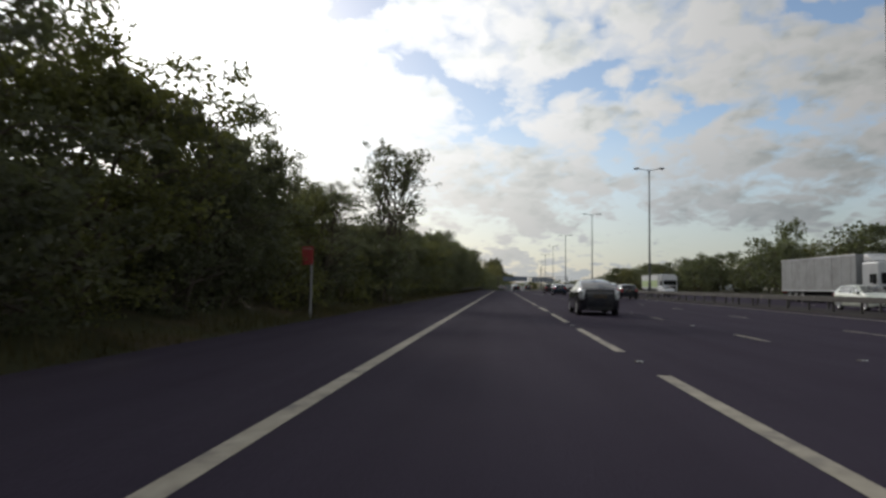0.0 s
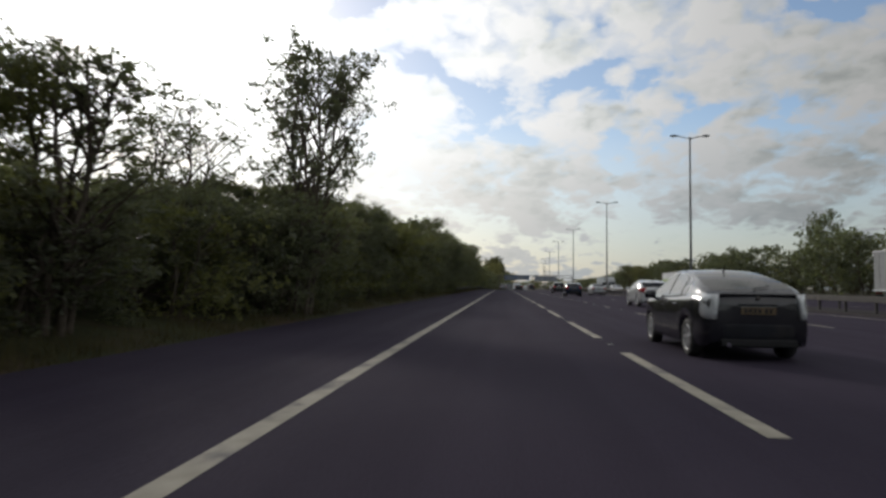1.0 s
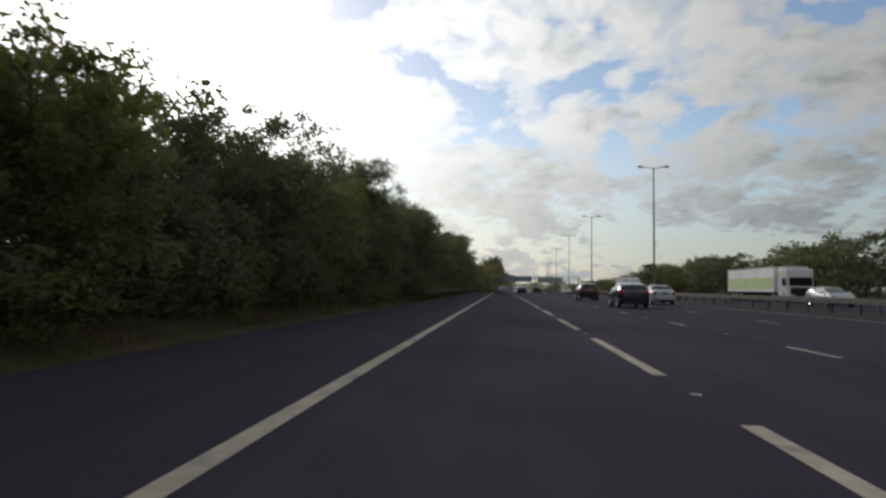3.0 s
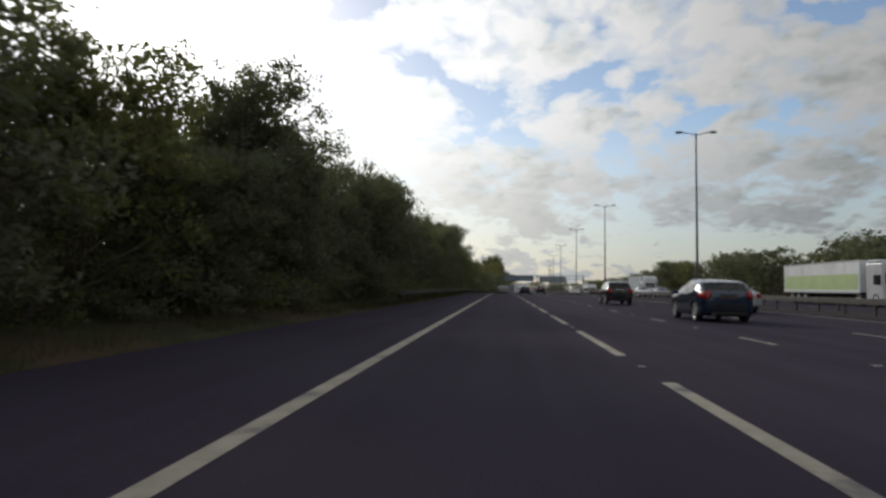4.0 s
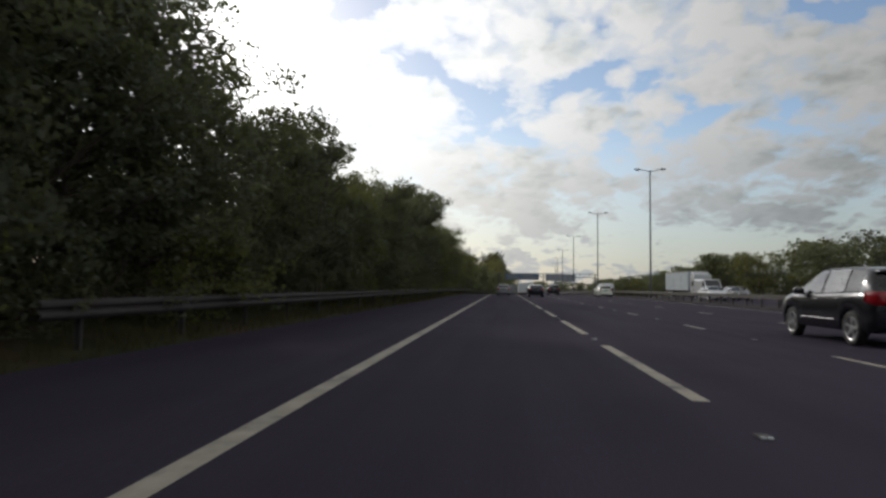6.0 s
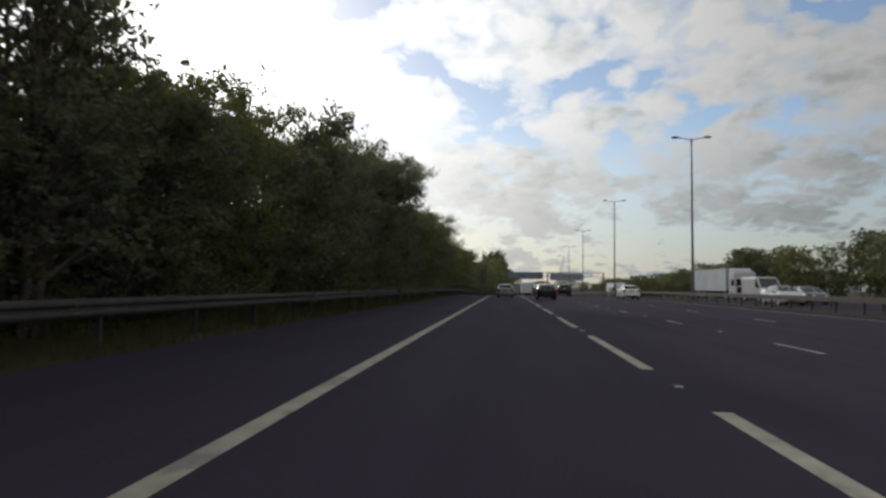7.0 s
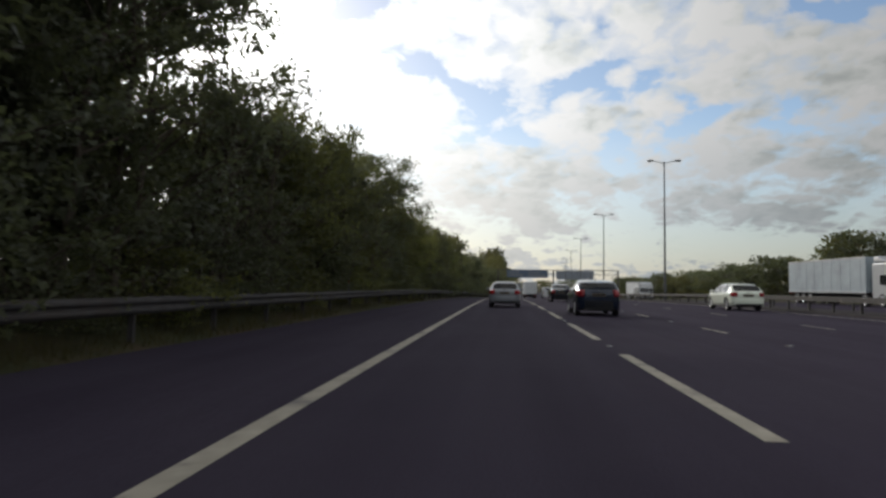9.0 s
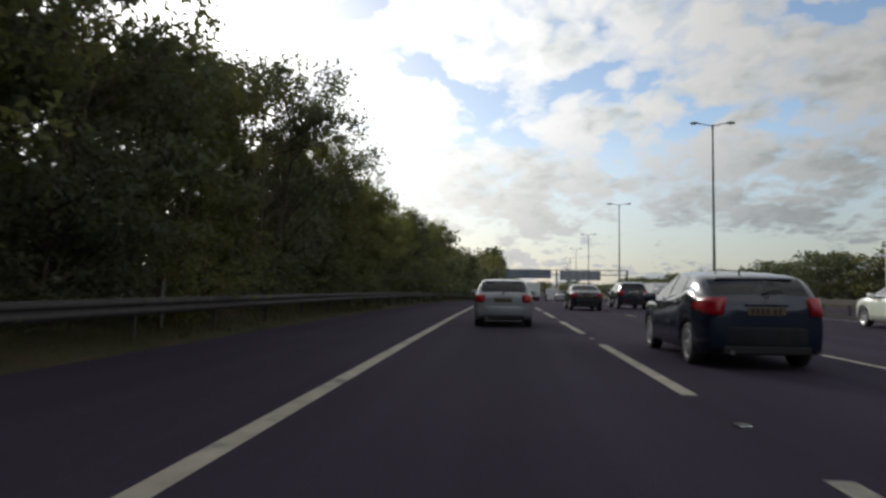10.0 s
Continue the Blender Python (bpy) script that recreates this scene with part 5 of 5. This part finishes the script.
def make_lorry(label, m, side_mat, cab_paint, top_z=3.9, length=13.2, band=None):
    """An articulated lorry: cab at +y, box trailer behind."""
    top = thing("lorry", label, "lorry", m)
    bm = bmesh.new()
    box(bm, -1.27, 1.27, -length, 0, 1.05, top_z, 0.04)
    part("trailer_box", bm, side_mat, top)
    for s in (-1, 1):
        for z, nm in ((top_z - 0.02, "top_rail"), (1.06, "side_rail")):
            bm = bmesh.new()
            box(bm, s * 1.285 - 0.03, s * 1.285 + 0.03, -length - 0.01, 0.01, z - 0.07, z + 0.05, 0.01)
            part(nm, bm, WHITE_PAINT, top)
        for i in range(9):
            y = -length + length * (i + 0.5) / 9
            bm = bmesh.new()
            box(bm, s * 1.275 - 0.012, s * 1.275 + 0.012, y - 0.03, y + 0.03, 1.12, top_z - 0.1, 0.004)
            part("side_stay", bm, side_mat, top)
        if band:
            bm = bmesh.new()
            box(bm, s * 1.29 - 0.008, s * 1.29 + 0.008, -length + 0.3, -0.3, 1.25, 1.25 + (top_z - 1.25) * 0.55)
            part("colour_band", bm, band, top)
    for s in (-1, 1):
        bm = bmesh.new()
        box(bm, min(s * 0.02, s * 1.2), max(s * 0.02, s * 1.2), -length - 0.035, -length + 0.01, 1.12, top_z - 0.12, 0.01)
        door = part("rear_door", bm, side_mat, top)
        for x in (0.3, 0.8):
            bm = bmesh.new()
            tube(bm, (s * x, -length - 0.055, 1.1), (s * x, -length - 0.055, top_z - 0.1), 0.016, 0.016, 6)
            part("lock_rod", bm, STEEL, door)
        bm = bmesh.new()
        box(bm, s * 0.95 - 0.22, s * 0.95 + 0.22, -length - 0.05, -length + 0.05, 0.78, 0.92, 0.02)
        part("tail_lamp", bm, LENS_RED, top)
    bm = bmesh.new()
    box(bm, -1.2, 1.2, -length, -length + 0.12, 0.5, 0.72, 0.02)
    part("underrun_bar", bm, PLASTIC, top)
    bm = bmesh.new()
    box(bm, -0.5, 0.5, -length + 0.3, 3.0, 0.62, 1.04, 0.02)
    part("chassis", bm, PLASTIC, top)
    bm = bmesh.new()
    box(bm, -1.22, 1.22, 0.7, 3.0, 0.55, 3.25, 0.12, 3)
    for v in bm.verts:
        if v.co.z > 1.6 and v.co.y > 2.5:
            v.co.y -= 0.10 * (v.co.z - 1.6)
    cab = part("cab", bm, cab_paint, top)
    bm = bmesh.new()
    box(bm, -1.05, 1.05, 2.80, 3.02, 1.62, 2.45, 0.05)
    part("windscreen", bm, DARK_PANE, cab)
    bm = bmesh.new()
    box(bm, -0.95, 0.95, 2.93, 3.04, 0.75, 1.45, 0.03)
    part("grille", bm, PLASTIC, cab)
    for s in (-1, 1):
        bm = bmesh.new()
        box(bm, s * 1.23 - 0.012, s * 1.23 + 0.012, 1.75, 2.65, 1.65, 2.35, 0.006)
        part("side_window", bm, DARK_PANE, cab)
        bm = bmesh.new()
        box(bm, s * 1.42 - 0.09, s * 1.42 + 0.09, 2.62, 2.72, 1.6, 2.25, 0.03)
        part("door_mirror", bm, PLASTIC, cab)
        bm = bmesh.new()
        box(bm, s * 0.85 - 0.2, s * 0.85 + 0.2, 2.95, 3.05, 0.62, 0.8, 0.03)
        part("headlamp", bm, LENS_CLEAR, cab)
    bm = bmesh.new()
    box(bm, -1.15, 1.15, 0.75, 2.2, 3.25, top_z - 0.02, 0.15, 3)
    for v in bm.verts:
        if v.co.z > 3.5 and v.co.y > 1.5:
            v.co.y -= 0.7
    part("roof_deflector", bm, cab_paint, cab)
    tyre, rim, disc = wheel_meshes(0.5, 0.36, 8)
    for y in (-length + 1.6, -length + 2.9, -length + 4.2, -0.3, 2.0):
        for s in (-1, 1):
            hub = part_mesh("wheel", tyre, top, at=Matrix.Translation((s * 1.06, y, 0.5)) @ (Matrix.Identity(4) if s > 0 else pose(0, 0, 0, 0, 0, 180)))
            part_mesh("rim", rim, hub)
    return top


def make_van(label, m, body):
    top = thing("van", label, "van", m)
    bm = bmesh.new()
    box(bm, -0.95, 0.95, -2.7, 1.3, 0.38, 2.30, 0.16, 3)
    part("load_box", bm, body, top, smooth=False)
    prof = [(1.25, 0.38), (2.75, 0.38), (2.82, 0.75), (2.70, 1.05), (2.15, 1.25), (1.25, 2.27)]
    bm = bmesh.new()
    a = [bm.verts.new((-0.93, y, z)) for y, z in prof]
    b = [bm.verts.new((0.93, y, z)) for y, z in prof]
    bm.faces.new(a)
    bm.faces.new(list(reversed(b)))
    for i in range(len(prof)):
        j = (i + 1) % len(prof)
        bm.faces.new((a[i], b[i], b[j], a[j]))
    bmesh.ops.recalc_face_normals(bm, faces=bm.faces[:])
    bmesh.ops.bevel(bm, geom=bm.edges[:], offset=0.05, segments=2, profile=0.5, affect="EDGES")
    nose = part("nose", bm, body, top)
    d = Vector((0, 2.15 - 1.35, 1.25 - 2.19)).normalized()
    up = Vector((0, -d.z, d.y))
    if up.z < 0:
        up = -up
    verts = []
    for f in (0.06, 0.95):
        c = Vector((0, 1.33, 2.22)).lerp(Vector((0, 2.13, 1.28)), f)
        for x in (-0.8, 0.8):
            for o in (0.012, 0.03):
                verts.append(c + Vector((x, 0, 0)) + up * o)
    part_mesh("windscreen", mesh_from("windscreen", verts, [(0, 1, 3, 2), (4, 6, 7, 5), (0, 4, 5, 1), (2, 3, 7, 6), (1, 5, 7, 3), (0, 2, 6, 4)], DARK_PANE), nose)
    for s in (-1, 1):
        verts = [(s * 0.94, 1.05, 1.3), (s * 0.94, 1.95, 1.3), (s * 0.94, 1.30, 2.05), (s * 0.94, 1.05, 2.05)]
        verts += [(s * 0.955, y, z) for _, y, z in verts]
        part_mesh("side_window", mesh_from("side_window", verts, [(0, 1, 2, 3), (4, 5, 6, 7), (0, 1, 5, 4), (1, 2, 6, 5), (2, 3, 7, 6), (3, 0, 4, 7)], DARK_PANE), nose)
        bm = bmesh.new()
        box(bm, s * 1.08 - 0.09, s * 1.08 + 0.09, 1.85, 1.97, 1.28, 1.58, 0.03)
        part("door_mirror", bm, PLASTIC, nose)
        bm = bmesh.new()
        box(bm, s * 0.74 - 0.15, s * 0.74 + 0.15, 2.6, 2.84, 0.72, 0.98, 0.04)
        part("headlamp", bm, LENS_CLEAR, nose)
        bm = bmesh.new()
        box(bm, s * 0.88 - 0.07, s * 0.88 + 0.07, -2.72, -2.6, 0.9, 1.3, 0.02)
        part("tail_lamp", bm, LENS_RED, top)
        bm = bmesh.new()
        box(bm, s * 0.955 - 0.008, s * 0.955 + 0.008, -2.5, 2.5, 0.55, 0.68, 0.005)
        part("rubbing_strip", bm, PLASTIC, top)
    bm = bmesh.new()
    box(bm, -0.6, 0.6, 2.7, 2.85, 0.5, 0.7, 0.02)
    part("grille", bm, PLASTIC, nose)
    tyre, rim, disc = wheel_meshes(0.34, 0.22, 5)
    for y in (-1.75, 1.85):
        for s in (-1, 1):
            hub = part_mesh("wheel", tyre, top, at=Matrix.Translation((s * 0.86, y, 0.34)) @ (Matrix.Identity(4) if s > 0 else pose(0, 0, 0, 0, 0, 180)))
            part_mesh("rim", rim, hub)
    return top


make_lorry("articulated lorry with a grey curtain-sided trailer and pale top rail", car_at(28.3, 52.0, 180), TRAILER_GREY, WHITE_PAINT, 3.9)
make_lorry("articulated lorry with a white trailer and green band", car_at(28.3, 115.0, 180), TRAILER_WHITE, WHITE_PAINT, 3.5, band=TRAILER_GREEN)
make_lorry("articulated lorry with a pale blue-grey trailer and white cab", car_at(28.3, 192.5, 180), TRAILER_BLUE, WHITE_PAINT, 3.75)
make_van("white panel van on the opposite carriageway", car_at(24.3, 174.2, 180), WHITE_PAINT)
make_lorry("grey box lorry far ahead in the inside lane", car_at(0.2, 318.0), TRAILER_GREY, RED_PAINT, 3.9)
make_lorry("white box lorry far ahead in the second lane", car_at(3.9, 292.0), TRAILER_WHITE, WHITE_PAINT, 3.7)
make_van("white van far ahead in the third lane", car_at(7.6, 276.0), WHITE_PAINT)
make_lorry("white lorry on the far part of the opposite carriageway", car_at(28.3, 282.0, 180), TRAILER_WHITE, WHITE_PAINT, 3.8)
make_van("white van on the far part of the opposite carriageway", car_at(24.3, 262.0, 180), WHITE_PAINT)


# ---- sign gantry ----
SIGN_BLUE = material("blue_sign_face", (0.07, 0.10, 0.15), 0.5, scale=2.0, vary=0.1, fine=30.0, bump=0.02)
SIGN_BACK = material("grey_sign_back", (0.20, 0.22, 0.25), 0.6, 0.2, scale=2.0, vary=0.12, fine=30.0, bump=0.03)


def sign_gantry():
    y = 337.0
    top = thing("sign_gantry", "grey steel sign gantry across the motorway with large dark sign panels", "gantry", Matrix.Translation((0, y, dip(y))))
    for x in (-5.5 + bend(y), 14.6, 30.0 + bend(y)):
        bm = bmesh.new()
        box(bm, x - 0.2, x + 0.2, -0.2, 0.2, -0.3, 8.6, 0.03)
        part("leg", bm, STEEL, top)
    for z in (7.2, 8.5):
        for dy in (-0.5, 0.5):
            bm = bmesh.new()
            tube(bm, (-5.5 + bend(y), dy, z), (30.0 + bend(y), dy, z), 0.09, 0.09, 8)
            part("chord", bm, STEEL, top)
    x, up = -5.5 + bend(y), True
    while x < 29 + bend(y):
        bm = bmesh.new()
        tube(bm, (x, -0.5, 7.2 if up else 8.5), (x + 1.6, -0.5, 8.5 if up else 7.2), 0.04, 0.04, 6)
        part("brace", bm, STEEL, top)
        x, up = x + 1.6, not up
    for x0, x1, z0, z1, mat, label in ((0.7, 13.0, 6.15, 8.45, SIGN_BLUE, "blue direction sign panel"), (15.4, 26.4, 5.75, 8.25, SIGN_BACK, "dark back of a direction sign panel")):
        bm = bmesh.new()
        box(bm, x0, x1, -0.75, -0.62, z0, z1, 0.03)
        panel = part("sign_panel", bm, mat, top, label)
        if mat is SIGN_BLUE:
            for i, (a, b, h) in enumerate(((0.06, 0.30, 0.70), (0.06, 0.40, 0.35), (0.52, 0.82, 0.70), (0.52, 0.92, 0.35))):
                bm = bmesh.new()
                zc = z0 + (z1 - z0) * h
                box(bm, x0 + (x1 - x0) * a, x0 + (x1 - x0) * b, -0.762, -0.75, zc - 0.16, zc + 0.16)
                part("text_bar", bm, SIGN_GREY, panel)
        else:
            for i in range(6):
                bm = bmesh.new()
                xc = x0 + (x1 - x0) * (i + 0.5) / 6
                box(bm, xc - 0.05, xc + 0.05, -0.80, -0.75, z0 + 0.1, z1 - 0.1, 0.01)
                part("stiffener", bm, STEEL, panel)


sign_gantry()


# ---- reflective road studs in the gaps of the lane line ----
def road_stud(m):
    top = thing("road_stud", "small pale reflective road stud set in the asphalt", "road stud", m, "road studs")
    bm = bmesh.new()
    box(bm, -0.055, 0.055, -0.075, 0.075, -0.01, 0.018, 0.008)
    part("casting", bm, STEEL, top)
    for x in (-0.026, 0.026):
        bm = bmesh.new()
        box(bm, x - 0.021, x + 0.021, -0.082, -0.060, 0.002, 0.021, 0.004)
        part("lens", bm, LENS_CLEAR, top)
    return top


stud = road_stud(Matrix.Translation(on_road(1.98, 8.18 + 1.5 - 9, 0.02)))
for i in range(30):
    copy_thing(stud, Matrix.Translation(on_road(1.98, 8.18 + 1.5 + 9 * i, 0.02)))
for i in range(26):
    copy_thing(stud, Matrix.Translation(on_road(5.55, 1.5 + 9 * i, 0.02)))


# ---- marker post behind the barrier ----
def marker_post():
    top = thing("marker_post", "slim pale roadside marker post behind the crash barrier", "marker post", Matrix.Translation((-7.0, 170.0, 0.12)))
    bm = bmesh.new()
    box(bm, -0.03, 0.03, -0.02, 0.02, -0.2, 1.3, 0.012)
    post = part("post", bm, SIGN_GREY, top)
    bm = bmesh.new()
    box(bm, -0.022, 0.022, -0.026, -0.02, 1.05, 1.18)
    part("reflector", bm, LENS_RED, post)


marker_post()
